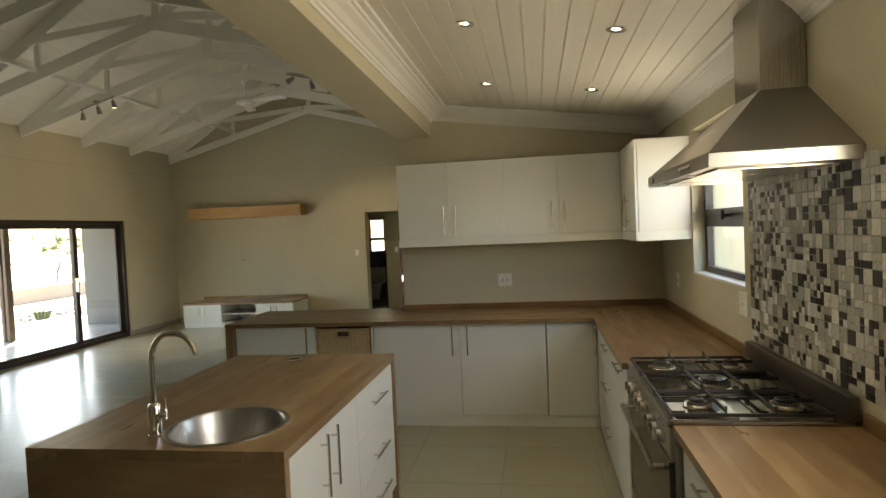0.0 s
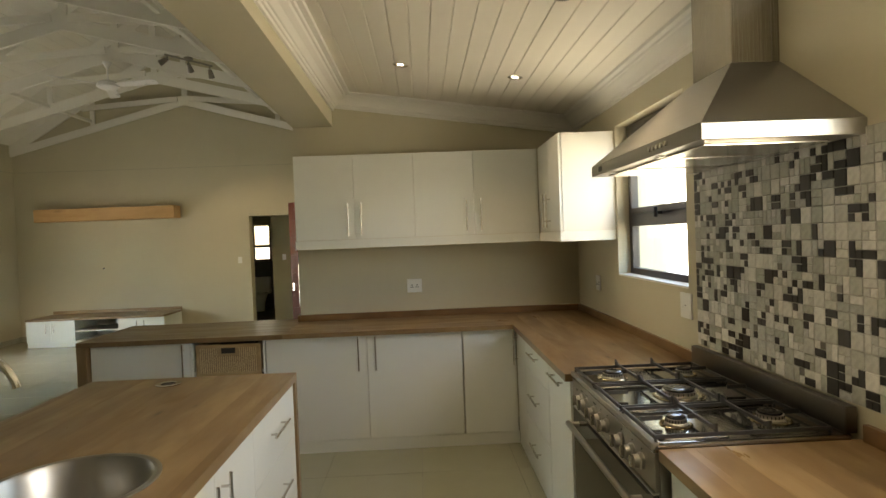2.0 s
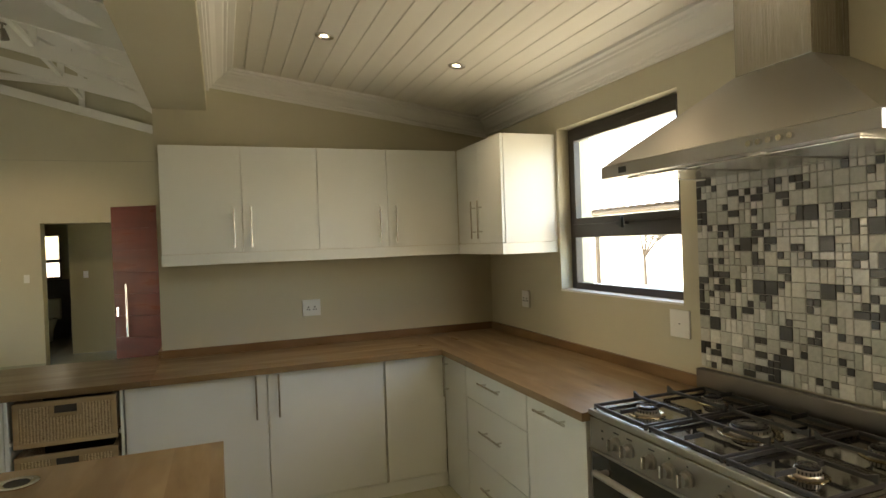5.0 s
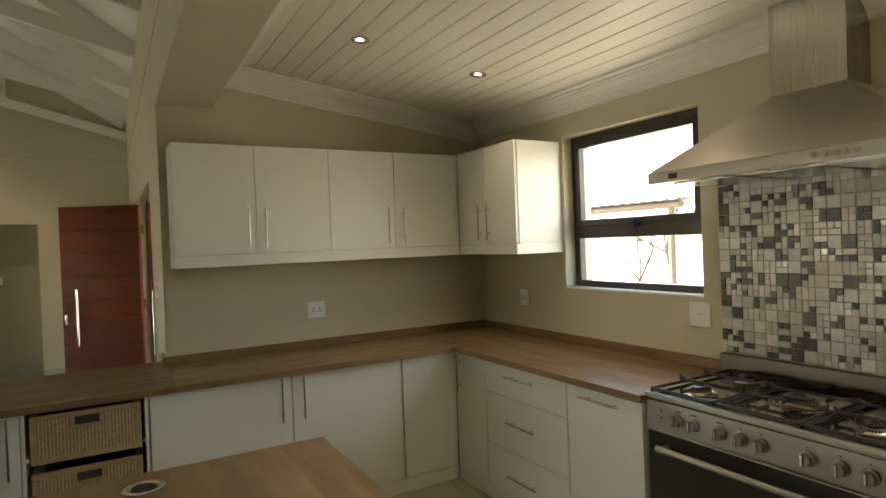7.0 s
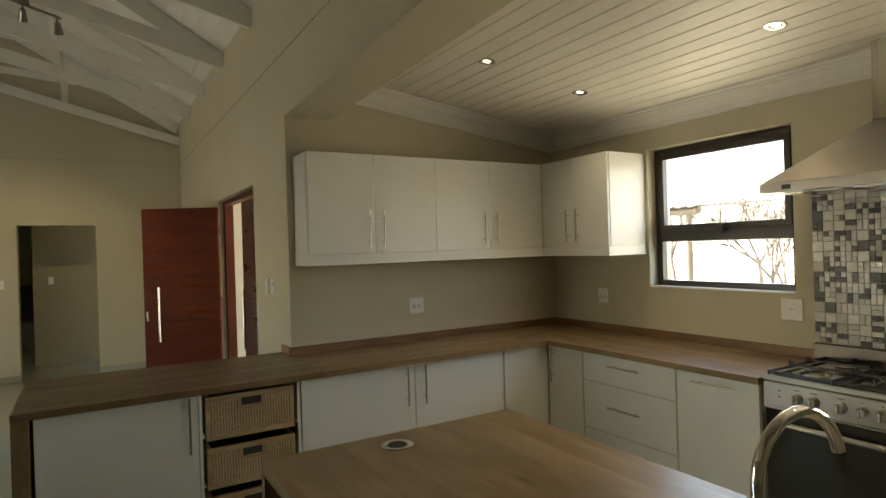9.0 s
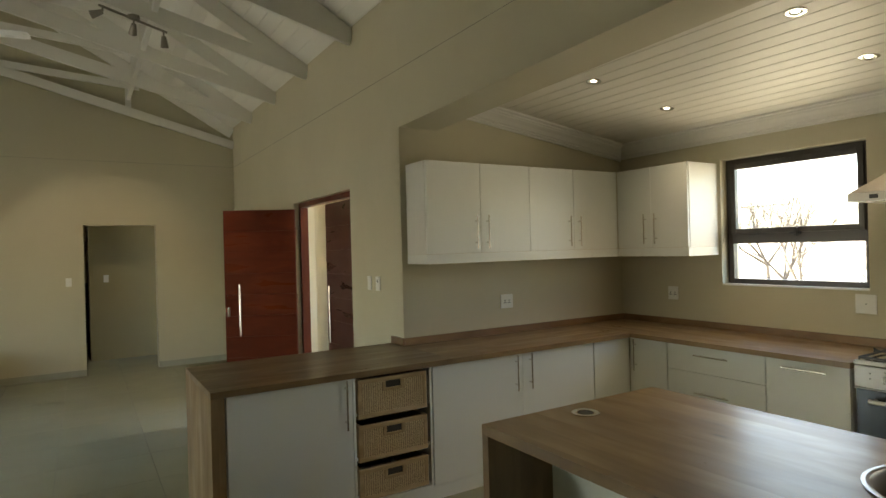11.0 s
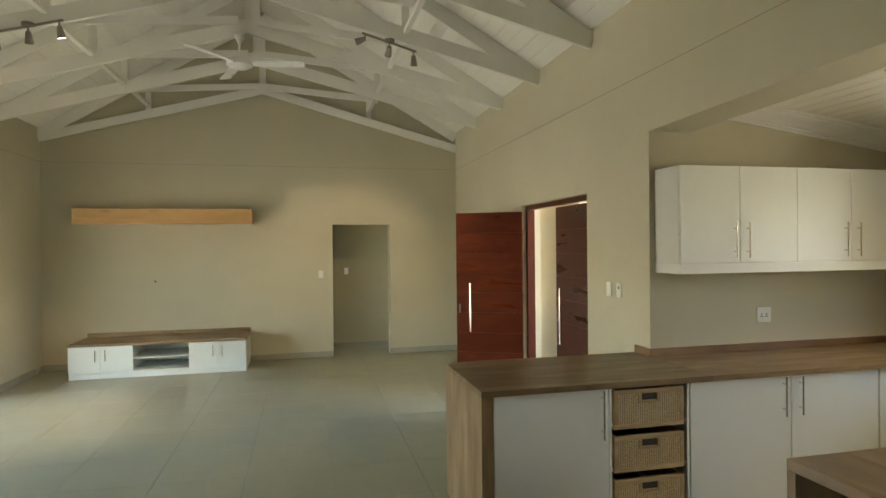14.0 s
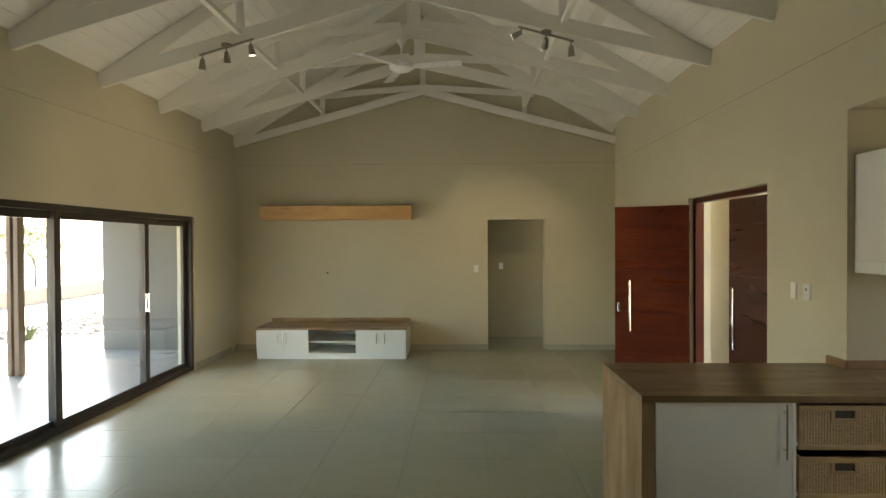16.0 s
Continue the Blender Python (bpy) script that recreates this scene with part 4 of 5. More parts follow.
def downlight(x, y):
    z = KZ(x)
    t = thing("downlight", (x, y, z), "recessed chrome downlight, lit, in the boarded ceiling", "ceiling light", "downlights of the kitchen ceiling")
    part("ring", lathe([(0.026, 0.012), (0.030, 0.0), (0.032, -0.004), (0.044, -0.006), (0.051, -0.003), (0.051, 0.002)], (x, y, z), 32, cap=False), M["chrome"], t, smooth=True)
    part("bulb", lathe([(0.001, -0.002), (0.014, -0.0025), (0.021, 0.001), (0.021, 0.004)], (x, y, z), 20), M["bulb"], t, "glowing lamp")
    t.rotation_euler = (0, math.atan(0.137), 0)
    lamp("downlight_lamp", "SPOT", look((x, y, z - 0.02), (x, y, 0)), 0.7, (1.0, 0.80, 0.55), spot_size=radians(110), spot_blend=0.9, shadow_soft_size=0.03)


for y in (4.97, 3.65, 2.33):
    for x in (0.288, 1.05):
        downlight(x, y)


def spot_bar(x, y, z, aims, lit, slope, watts):
    t = thing("spotlight_bar", (x, y, z), "satin nickel ceiling bar with three swivel spotlights", "spotlight", "spotlight bars under the trusses")
    part("rail", rod((x - 0.27, y, z - 0.03 - 0.27 * slope), (x + 0.27, y, z - 0.03 + 0.27 * slope), 0.011), M["spot_body"], t)
    part("mount", lathe([(0.05, 0.0), (0.05, -0.025), (0.01, -0.03)], (x, y, z), 20), M["spot_body"], t, smooth=True)
    for k, aim in zip((-1, 0, 1), aims):
        c = Vector((x + k * 0.24, y, z - 0.045 + k * 0.24 * slope))
        d = (Vector(aim) - c).normalized()
        lo = c - Vector((0, 0, 0.03))
        sp = part("spotlight", add_rod(rod(c + Vector((0, 0, 0.02)), lo, 0.008), lo, lo + d * 0.10, 0.020, 16, 0.036), M["spot_body"], t)
        part("bulb", rod(lo + d * 0.10, lo + d * 0.103, 0.029), M["bulb"] if k == lit else M["bulb_low"], sp)
        lamp("spotlight_lamp", "SPOT", look(lo + d * 0.115, aim), watts, (1.0, 0.80, 0.55), spot_size=radians(52), spot_blend=0.7, shadow_soft_size=0.025)
    return t


spot_bar(-2.25, 8.01, 3.765, ((-6.7, 8.6, 1.9), (-2.5, 11.5, 1.1), (-1.6, 9.4, 0.0)), 0, -0.28, 6.0)
spot_bar(-5.39, 7.98, 3.675, ((-6.0, 8.6, 0.0), (-5.9, 10.2, 0.0), (-4.9, 9.2, 0.0)), 1, 0.28, 6.0)

# ceiling fan
FX, FY = -3.78, 9.18
fn = thing("ceiling_fan", (FX, FY, 3.75), "white three blade ceiling fan hanging from a truss", "ceiling fan")
part("rod", rod((FX, FY, 3.85), (FX, FY, 4.12), 0.012), M["fan"], fn)
part("canopy", lathe([(0.012, -0.09), (0.05, -0.02), (0.06, 0.0)], (FX, FY, 4.10), 20), M["fan"], fn, smooth=True)
part("motor", lathe([(0.02, 0.10), (0.09, 0.08), (0.14, 0.04), (0.14, 0.0), (0.09, -0.03), (0.001, -0.035)], (FX, FY, 3.765), 28), M["fan"], fn, smooth=True)
for k in range(3):
    a = radians(-10 + 120 * k)
    d, s = Vector((math.cos(a), math.sin(a), 0)), Vector((-math.sin(a), math.cos(a), -0.2))
    bm = bmesh.new()
    c = Vector((FX, FY, 3.785))
    ol = [(0.10, 0.03), (0.20, 0.06), (0.68, 0.07), (0.72, 0.05), (0.72, -0.05), (0.68, -0.07), (0.20, -0.06), (0.10, -0.03)]
    lo = [bm.verts.new(c + d * u + s * v) for u, v in ol]
    hi = [bm.verts.new(c + d * u + s * v + Vector((0, 0, 0.006))) for u, v in ol]
    bm.faces.new(lo[::-1])
    bm.faces.new(hi)
    for i in range(8):
        bm.faces.new((lo[i], lo[(i + 1) % 8], hi[(i + 1) % 8], hi[i]))
    part("blade", bm, M["fan"], fn)

# ---------- living room furniture ----------
TX0, TX1, TY0, TY1, TZ = -6.12, -3.90, 10.80, 11.54, 0.46
tv = thing("tv_unit", ((TX0 + TX1) / 2, 11.17, 0), "low white media unit with an oak top and open middle shelves", "media unit")
part("top", box(TX0 - 0.005, TX1 + 0.005, TY0 - 0.01, TY1 - 0.021, TZ - 0.03, TZ, 0.003), M["oak_x"], tv)
part("upstand", box(TX0, TX1, TY1 - 0.02, TY1, TZ - 0.03, TZ + 0.055, 0.002), M["oak_x"], tv)
S0, S1 = -5.34, -4.645
part("body", boxes([(TX0, S0 - 0.02, TY0 + 0.02, TY1 - 0.022, 0.07, TZ - 0.031), (S1 + 0.02, TX1, TY0 + 0.02, TY1 - 0.022, 0.07, TZ - 0.031), (S0 - 0.02, S1 + 0.02, TY1 - 0.04, TY1 - 0.022, 0.07, TZ - 0.031), (S0 - 0.02, S1 + 0.02, TY0 + 0.0, TY1 - 0.041, 0.07, 0.088)]), M["white_lam"], tv)
part("cable_socket", box(-5.03, -4.96, TY1 - 0.048, TY1 - 0.041, 0.34, 0.41, 0.002), M["iron"], tv)
part("shelf", box(S0 - 0.019, S1 + 0.019, TY0 + 0.02, TY1 - 0.041, 0.24, 0.256), M["white_lam"], tv)
part("plinth", box(TX0 + 0.005, TX1 - 0.005, TY0 + 0.012, TY1 - 0.05, 0, 0.07), M["white_lam"], tv)
for a, b, h in ((TX0, (TX0 + S0) / 2, -1), ((TX0 + S0) / 2, S0, 1), (S1, (TX1 + S1) / 2, -1), ((TX1 + S1) / 2, TX1, 1)):
    f = part("door", box(a + 0.002, b - 0.002, TY0, TY0 + 0.018, 0.08, TZ - 0.035, 0.0015), M["white_lam"], tv)
    hx = b - 0.06 if h < 0 else a + 0.06
    bar_handle(f, (hx, TY0, 0.31), 0.15, "z", (0, -1, 0))
solo("wall_shelf", box(-6.21, -3.85, 11.27, YF - 0.001, 2.07, 2.285, 0.006), M["pine"], "thick pale pine floating shelf on the wall", "shelf")


# ---------- baskets ----------
def weave_mat():
    n = Nodes("seagrass_weave")
    v = n.coords()
    rib = n.add("ShaderNodeTexWave", {"Vector": v, "Scale": 21.0, "Distortion": 3.0, "Detail": 2.0, "Detail Scale": 6.0}, bands_direction="X").outputs["Fac"]
    row = n.add("ShaderNodeTexWave", {"Vector": v, "Scale": 36.0, "Distortion": 1.0, "Detail": 1.0}, bands_direction="Z").outputs["Fac"]
    both = n.add("ShaderNodeMath", {0: n.add("ShaderNodeMath", {0: rib, 1: 0.62}, operation="MULTIPLY").outputs[0], 1: n.add("ShaderNodeMath", {0: row, 1: 0.38}, operation="MULTIPLY").outputs[0]}, operation="ADD").outputs[0]
    fac = n.add("ShaderNodeMath", {0: both, 1: n.add("ShaderNodeMath", {0: n.noise(120, v, 3), 1: -0.5}, operation="ADD").outputs[0]}, operation="ADD").outputs[0]
    col = n.ramp(fac, [(0.15, (0.22, 0.15, 0.08)), (0.42, (0.50, 0.38, 0.215)), (0.75, (0.66, 0.52, 0.32))])
    n.bump(both, 0.6, 0.003)
    return n.set(Base_Color=col, Roughness=0.75)


M["weave"] = weave_mat()
M["basket_rim"] = wood("basket_frame", [(0.40, 0.285, 0.15), (0.50, 0.37, 0.21), (0.57, 0.43, 0.26), (0.43, 0.31, 0.17)], "x", 2.0, 0.5)


def basket(zb, zt):
    x0, x1, y0, y1 = -1.31, -0.835, FB + 0.004, 5.92
    t = thing("wicker_basket", ((x0 + x1) / 2, (y0 + y1) / 2, zb), "woven seagrass pull-out basket with a slot handle in the counter", "basket", "baskets in the counter bay")
    b = 0.027
    part("rim", boxes([(x0, x1, y0, y0 + b, zt - b, zt), (x0, x1, y1 - b, y1, zt - b, zt), (x0, x0 + b, y0 + b, y1 - b, zt - b, zt), (x1 - b, x1, y0 + b, y1 - b, zt - b, zt),
                       (x0, x1, y0, y0 + b, zb, zb + b), (x0, x0 + b, y0 + 0.001, y0 + b, zb + b, zt - b), (x1 - b, x1, y0 + 0.001, y0 + b, zb + b, zt - b)], 0.004), M["basket_rim"], t)
    cx, sw = (x0 + x1) / 2, 0.052
    part("handle_slot", boxes([(cx - sw - 0.022, cx - sw, y0 - 0.002, y0 + 0.02, zt - 0.085, zt - b), (cx + sw, cx + sw + 0.022, y0 - 0.002, y0 + 0.02, zt - 0.085, zt - b), (cx - sw, cx + sw, y0 - 0.002, y0 + 0.02, zt - 0.085, zt - 0.068)], 0.003), M["basket_rim"], t)
    # dark sheet painted as the shade inside the handle slot
    part("slot_shadow", box(cx - sw, cx + sw, y0 + 0.008, y0 + 0.012, zt - 0.068, zt - b), M["gap"], t)
    bm = bmesh.new()
    n_r = max(6, int((zt - zb - 2 * b) / 0.0085))
    h = (zt - zb - 2 * b) / n_r
    nx = 56
    for side in range(3):
        length = (x1 - x0 - 2 * b) if side == 0 else (y1 - y0 - 2 * b)
        for r in range(n_r):
            zc = zb + b + (r + 0.5) * h
            for i in range(nx):
                u0, u1 = i / nx * length, (i + 1) / nx * length
                off = 0.004 if i % 2 else 0.0005 + 0.002 * ((i // 2 + r) % 2)
                if side == 0:
                    if abs(x0 + b + (u0 + u1) / 2 - cx) < sw + 0.02 and zc > zt - 0.085:
                        continue
                    add = (x0 + b + u0, x0 + b + u1, y0 + 0.006 - off, y0 + 0.014 - off)
                else:
                    if i % 2:
                        continue
                    u1 = (i + 2) / nx * length
                    xx = x0 + 0.008 if side == 1 else x1 - 0.014
                    add = (xx, xx + 0.006, y0 + b + u0, y0 + b + u1)
                vs = [bm.verts.new((px, py, pz)) for pz in (zc - h * 0.46, zc + h * 0.46) for px, py in ((add[0], add[2]), (add[1], add[2]), (add[1], add[3]), (add[0], add[3]))]
                for q in ((0, 1, 5, 4), (1, 2, 6, 5), (3, 0, 4, 7), (4, 5, 6, 7), (3, 2, 1, 0)):
                    bm.faces.new([vs[k] for k in q])
    part("weave", bm, M["weave"], t)
    # inner sheets coloured dark for the shaded basket interior, no cloth
    part("lining", boxes([(x0 + b, x1 - b, y0 + 0.016, y0 + 0.019, zb + b, zt - b), (x0 + b, x1 - b, y0 + 0.02, y1 - b, zb + 0.002, zb + 0.008), (x0 + b, x1 - b, y1 - 0.012, y1 - 0.006, zb + b, zt - b)]), M["basket_shade"], t)
    return t


for zb, zt in ((0.605, 0.84), (0.345, 0.562), (0.11, 0.30)):
    basket(zb, zt)


# ---------- corridor and bathroom beyond the far doorway ----------
M["dark_tile"] = tile_mat("bathroom_wall_tile", (0.16, 0.16, 0.175), (0.20, 0.20, 0.215), 0.25)
# taupe taken darker so the colour carries the corridor's dim light
M["dim"] = plaster("corridor_dimmed_paint", (0.36, 0.32, 0.18))
M["ceramic"] = paint("white_ceramic", (0.80, 0.80, 0.78), 0.12, 0.0, 0.0)
CX = -2.60
solo("wall_corridor", boxes([(CX, 0.5, 12.82, 12.98, 0, 2.6), (0.34, 0.5, YF + 0.22, 12.82, 0, 2.6), (CX, CX + 0.16, 12.98, 15.1, 0, 2.6)]), M["dim"], "taupe corridor wall seen through the doorway, coloured darker for its dim light", "wall", "structure")
solo("wall_bathroom", boxes([(-5.2, -3.64, 15.1, 15.3, 0, 2.6), (-3.22, CX + 0.16, 15.1, 15.3, 0, 2.6), (-3.64, -3.22, 15.1, 15.3, 0, 1.15), (-3.64, -3.22, 15.1, 15.3, 2.02, 2.6), (-5.36, -5.2, YF + 0.22, 15.3, 0, 2.6)]), M["wall"], "bathroom wall with a small window", "wall", "structure")
# added slab, keeps direct sun from entering the bathroom window
solo("roof_overhang", box(-6.9, 2.2, 15.301, 16.1, 2.16, 2.26), M["ext"], "plain slab added outside the bathroom to block the sun", "roof", "structure")
solo("ceiling_corridor", box(-5.36, 0.5, YF + 0.22, 15.3, 2.6, 2.7), M["wall"], "plain corridor ceiling", "ceiling", "structure")
solo("wall_tiling", boxes([(-5.2, CX - 0.001, 15.09, 15.1, 0, 1.14)]), M["dark_tile"], "dark grey tiled bathroom wainscot", "tiling", "structure")
w2 = tagged(new("window_2"), "small dark framed bathroom window", "window", "", "structure")
ORG[w2.name] = Vector((0, 0, 0))
part("window_frame", boxes([(-3.64, -3.60, 15.16, 15.2, 1.15, 2.02), (-3.26, -3.22, 15.16, 15.2, 1.15, 2.02), (-3.60, -3.26, 15.16, 15.2, 1.15, 1.19), (-3.60, -3.26, 15.16, 15.2, 1.98, 2.02), (-3.60, -3.26, 15.16, 15.2, 1.47, 1.53)]), M["alu"], w2)
part("pane", box(-3.60, -3.26, 15.175, 15.18, 1.19, 1.98), M["dimming_glass"], w2)
wc = thing("toilet", (-3.42, 14.75, 0), "white ceramic toilet against the bathroom wall", "toilet")
part("cistern", box(-3.61, -3.23, 14.92, 15.085, 0.38, 0.78, 0.02), M["ceramic"], wc)
part("bowl", lathe([(0.10, 0.0), (0.11, 0.18), (0.17, 0.36), (0.185, 0.40), (0.15, 0.40), (0.10, 0.25), (0.001, 0.22)], (-3.42, 14.74, 0), 28), M["ceramic"], wc, smooth=True)
part("seat", lathe([(0.12, 0.402), (0.19, 0.402), (0.19, 0.42), (0.12, 0.42), (0.12, 0.402)], (-3.42, 14.74, 0), 28), M["ceramic"], wc, smooth=True)
plate_y("light_switch", -2.37, 1.28, 0.07, 0.115, 12.82, "white light switch on the corridor wall")

# ---------- outside ----------
M["ground"] = plaster("dry_ground", (0.38, 0.33, 0.255), 0.10)
M["leaf"] = plain("dry_leaf", (0.07, 0.085, 0.03), 0.7)
M["bark"] = plain("bark", (0.09, 0.07, 0.055), 0.8)
M["gravel"] = plain("gravel_stone", (0.17, 0.15, 0.13), 0.8)
M["patio"] = tile_mat("patio_tile", (0.21, 0.205, 0.195), (0.24, 0.235, 0.22), 0.3)
M["pole"] = paint("weathered_pole", (0.11, 0.085, 0.06), 0.7, 0.2, 0.3)
M["post"] = paint("dark_post_stain", (0.10, 0.062, 0.038), 0.6, 0.2, 0.2)
M["sheet"] = paint("corrugated_sheet", (0.13, 0.11, 0.10), 0.5, 0.2)
solo("ground", box(-400, 400, -400, 400, -0.60, -0.22), M["ground"], "dry sandy ground round the house", "ground", "structure")
solo("patio", box(-10.9, XL - T - 0.001, 2.0, 13.2, -0.21, -0.03), M["patio"], "pale tiled patio outside the sliding door", "patio", "structure")
solo("wall_veranda", box(-8.98, XL - T - 0.001, 11.7, 11.95, -0.2, 3.0), M["shaded_grey"], "grey plastered end wall of the veranda, darkened for its shade", "wall", "structure")
for y in (6.07, 9.84):
    vp = thing("veranda_post", (-9.0, y, -0.03), "dark timber double veranda post on the patio", "post")
    part("post", box(-9.08, -9.02, y - 0.06, y + 0.06, -0.03, 2.17, 0.006), M["post"], vp)
    part("post", box(-8.98, -8.92, y - 0.06, y + 0.06, -0.03, 2.17, 0.006), M["post"], vp)
solo("veranda_beam", box(-9.1, -8.9, 2.0, 11.6, 2.17, 2.36, 0.006), M["mahog"], "dark timber veranda beam on posts", "beam")
bm = bmesh.new()
for i in range(10):
    prism(bm, [(-9.3, 2.37), (XL - T - 0.01, 2.75), (XL - T - 0.01, 2.89), (-9.3, 2.49)], "y", 2.2 + i * 1.05, 2.25 + i * 1.05)
solo("veranda_rafters", bm, M["mahog"], "timber rafters of the veranda roof", "rafter", "stuff")
bm = bmesh.new()
prism(bm, [(-9.5, 2.495), (XL - T - 0.01, 2.90), (XL - T - 0.01, 2.92), (-9.5, 2.515)], "y", 2.0, 12.0)
solo("veranda_roof", bm, M["sheet"], "sheet metal veranda roof", "roof", "structure")
bm = bmesh.new()
gw = []
for i in range(24):
    a = radians(-50 + i * 6)
    gw.append((-17.5 + 1.0 * math.cos(a), 4 + i * 1.1))
for (xa, ya), (xb, yb) in zip(gw, gw[1:]):
    vs = [bm.verts.new(p) for p in ((xa, ya, -0.25), (xb, yb, -0.25), (xb, yb, 0.30), (xa, ya, 0.30), (xa - 0.22, ya, -0.25), (xb - 0.22, yb, -0.25), (xb - 0.22, yb, 0.30), (xa - 0.22, ya, 0.30))]
    for q in ((0, 1, 2, 3), (5, 4, 7, 6), (3, 2, 6, 7)):
        bm.faces.new([vs[k] for k in q])
M["garden"] = plaster("garden_wall_paint", (0.27, 0.20, 0.15), 0.08)
solo("garden_wall", bm, M["garden"], "low curved plastered garden wall", "garden wall")
rng = random.Random(3)
bm = bmesh.new()
for i in range(900):
    x, y, r = rng.uniform(-13.2, -10.95), rng.uniform(4, 19), rng.uniform(0.03, 0.09)
    bmesh.ops.create_icosphere(bm, subdivisions=1, radius=r, matrix=pose(x, y, -0.20, rng.uniform(0, 90), rng.uniform(0, 90)) @ Matrix.Diagonal((1, rng.uniform(0.6, 1), rng.uniform(0.5, 0.8), 1)))
solo("gravel", bm, M["gravel"], "strip of loose grey gravel along the patio", "gravel", "stuff")
al = thing("aloe", (-11.4, 13.1, -0.22), "dark spiky aloe plant in the gravel", "plant")
for k in range(14):
    a = 2 * math.pi * k / 14
    d = Vector((math.cos(a), math.sin(a), 0))
    base = Vector((-11.4, 13.1, -0.2))
    part("leaf", tube([base, base + d * 0.12 + Vector((0, 0, 0.14)), base + d * 0.20 + Vector((0, 0, 0.32))], 0.025, 6), M["leaf"], al)


def bare_tree(x, y, z, h, seed, leafy=0.0):
    r = random.Random(seed)
    t = thing("tree", (x, y, z), "leafless bushveld tree with many thin grey twigs" if not leafy else "sparse green garden shrub with thin stems", "tree" if not leafy else "shrub")
    bm, crown = bmesh.new(), bmesh.new()

    def grow(p, d, length, rad, depth, target):
        q = p + d * length
        side = d.cross(Vector((0.2, 0.5, 0.8))).normalized()
        up = d.cross(side)
        n = 5 if depth < 2 else 3
        a = [target.verts.new(p + (side * math.cos(t_) + up * math.sin(t_)) * rad) for t_ in (2 * math.pi * k / n for k in range(n))]
        b = [target.verts.new(q + (side * math.cos(t_) + up * math.sin(t_)) * rad * 0.65) for t_ in (2 * math.pi * k / n for k in range(n))]
        for k in range(n):
            target.faces.new((a[k], a[(k + 1) % n], b[(k + 1) % n], b[k]))
        if depth >= 5:
            if leafy:
                for _ in range(3):
                    c = q + Vector([r.uniform(-0.08, 0.08) for _ in range(3)])
                    u = Vector([r.uniform(-1, 1) for _ in range(3)]).normalized() * 0.05
                    v = Vector([r.uniform(-1, 1) for _ in range(3)]).normalized() * 0.035
                    crown.faces.new([crown.verts.new(c + e) for e in (-u, v, u, -v)])
            return
        for _ in range(3 if depth else 4):
            nd = (d + Vector([r.uniform(-0.75, 0.75) for _ in range(3)]) + Vector((0, 0, 0.12))).normalized()
            grow(q, nd, length * r.uniform(0.62, 0.88), rad * 0.62, depth + 1, crown if depth >= 1 else target)
    grow(Vector((x, y, z)), Vector((r.uniform(-0.15, 0.15), r.uniform(-0.15, 0.15), 1)).normalized(), h * 0.26, h * 0.018, 0, bm)
    part("trunk", bm, M["bark"], t)
    part("crown", crown, M["leaf"] if leafy else M["bark"], t)


for k, (x, y, h) in enumerate([(9.5, 8.3, 3.0), (11.5, 9.6, 3.4), (13, 7.4, 3.6), (8.2, 6.6, 2.2), (15, 12, 4.2), (17, 16.5, 4.4), (10.5, 12.3, 2.6), (19, 9, 4.5), (14, 19, 4.0)]):
    bare_tree(x, y, -0.22, h, 20 + k)
for k, (x, y, h) in enumerate([(-19.5, 19.5, 3.2), (-20.5, 23.5, 2.8), (-18.6, 16.4, 1.9), (-19.8, 13.0, 2.2), (-21.5, 27, 3.4), (-24, 20, 4.2)]):
    bare_tree(x, y, -0.22, h, 60 + k, 1.0)
cp = thing("carport", (10.5, 15, -0.22), "open pole carport with a corrugated sheet roof", "carport")
for y in (10.15, 15.1, 16.3, 19.8):
    part("post", rod((9.2, y, -0.22), (9.2, y, 2.2), 0.07, 10), M["pole"], cp)
part("beam", rod((9.2, 9.9, 2.22), (9.2, 20, 2.22), 0.08, 10), M["pole"], cp)
bm = bmesh.new()
cols = []
for i in range(140):
    y = 9.8 + i * 0.075
    z = 0.02 * math.cos(i * math.pi / 2)
    cols.append((bm.verts.new((9.0, y, 2.31 + z)), bm.verts.new((12.6, y, 2.52 + z))))
for a, b in zip(cols, cols[1:]):
    bm.faces.new((a[0], b[0], b[1], a[1]))
part("roof", bm, M["sheet"], cp)
solo("wall_outside", boxes([(XW + T + 0.001, 2.42, 5.85, 6.3, -0.2, 3.0)]), M["ext"], "cream plastered outside wall return", "wall", "structure")
solo("wall_porch", boxes([(XR + T + 0.001, 2.4, 9.15, 9.4, -0.2, 3.0), (0.15, 0.45, 8.75, 9.149, -0.2, 3.0)]), M["ext"], "cream plastered porch wall beyond the front door", "wall", "structure")
# unseen cover, its width sets how much skylight reaches the porch
solo("ceiling_porch", box(XR + T + 0.001, 1.15, 6.32, 9.149, 2.9, 3.0), M["ext"], "plain unseen slab over the porch that limits its skylight", "ceiling", "structure")
solo("floor_porch", box(XR + T + 0.001, 2.4, 6.31, 9.149, -0.2, -0.02), M["patio"], "pale tiled porch floor", "floor", "structure")

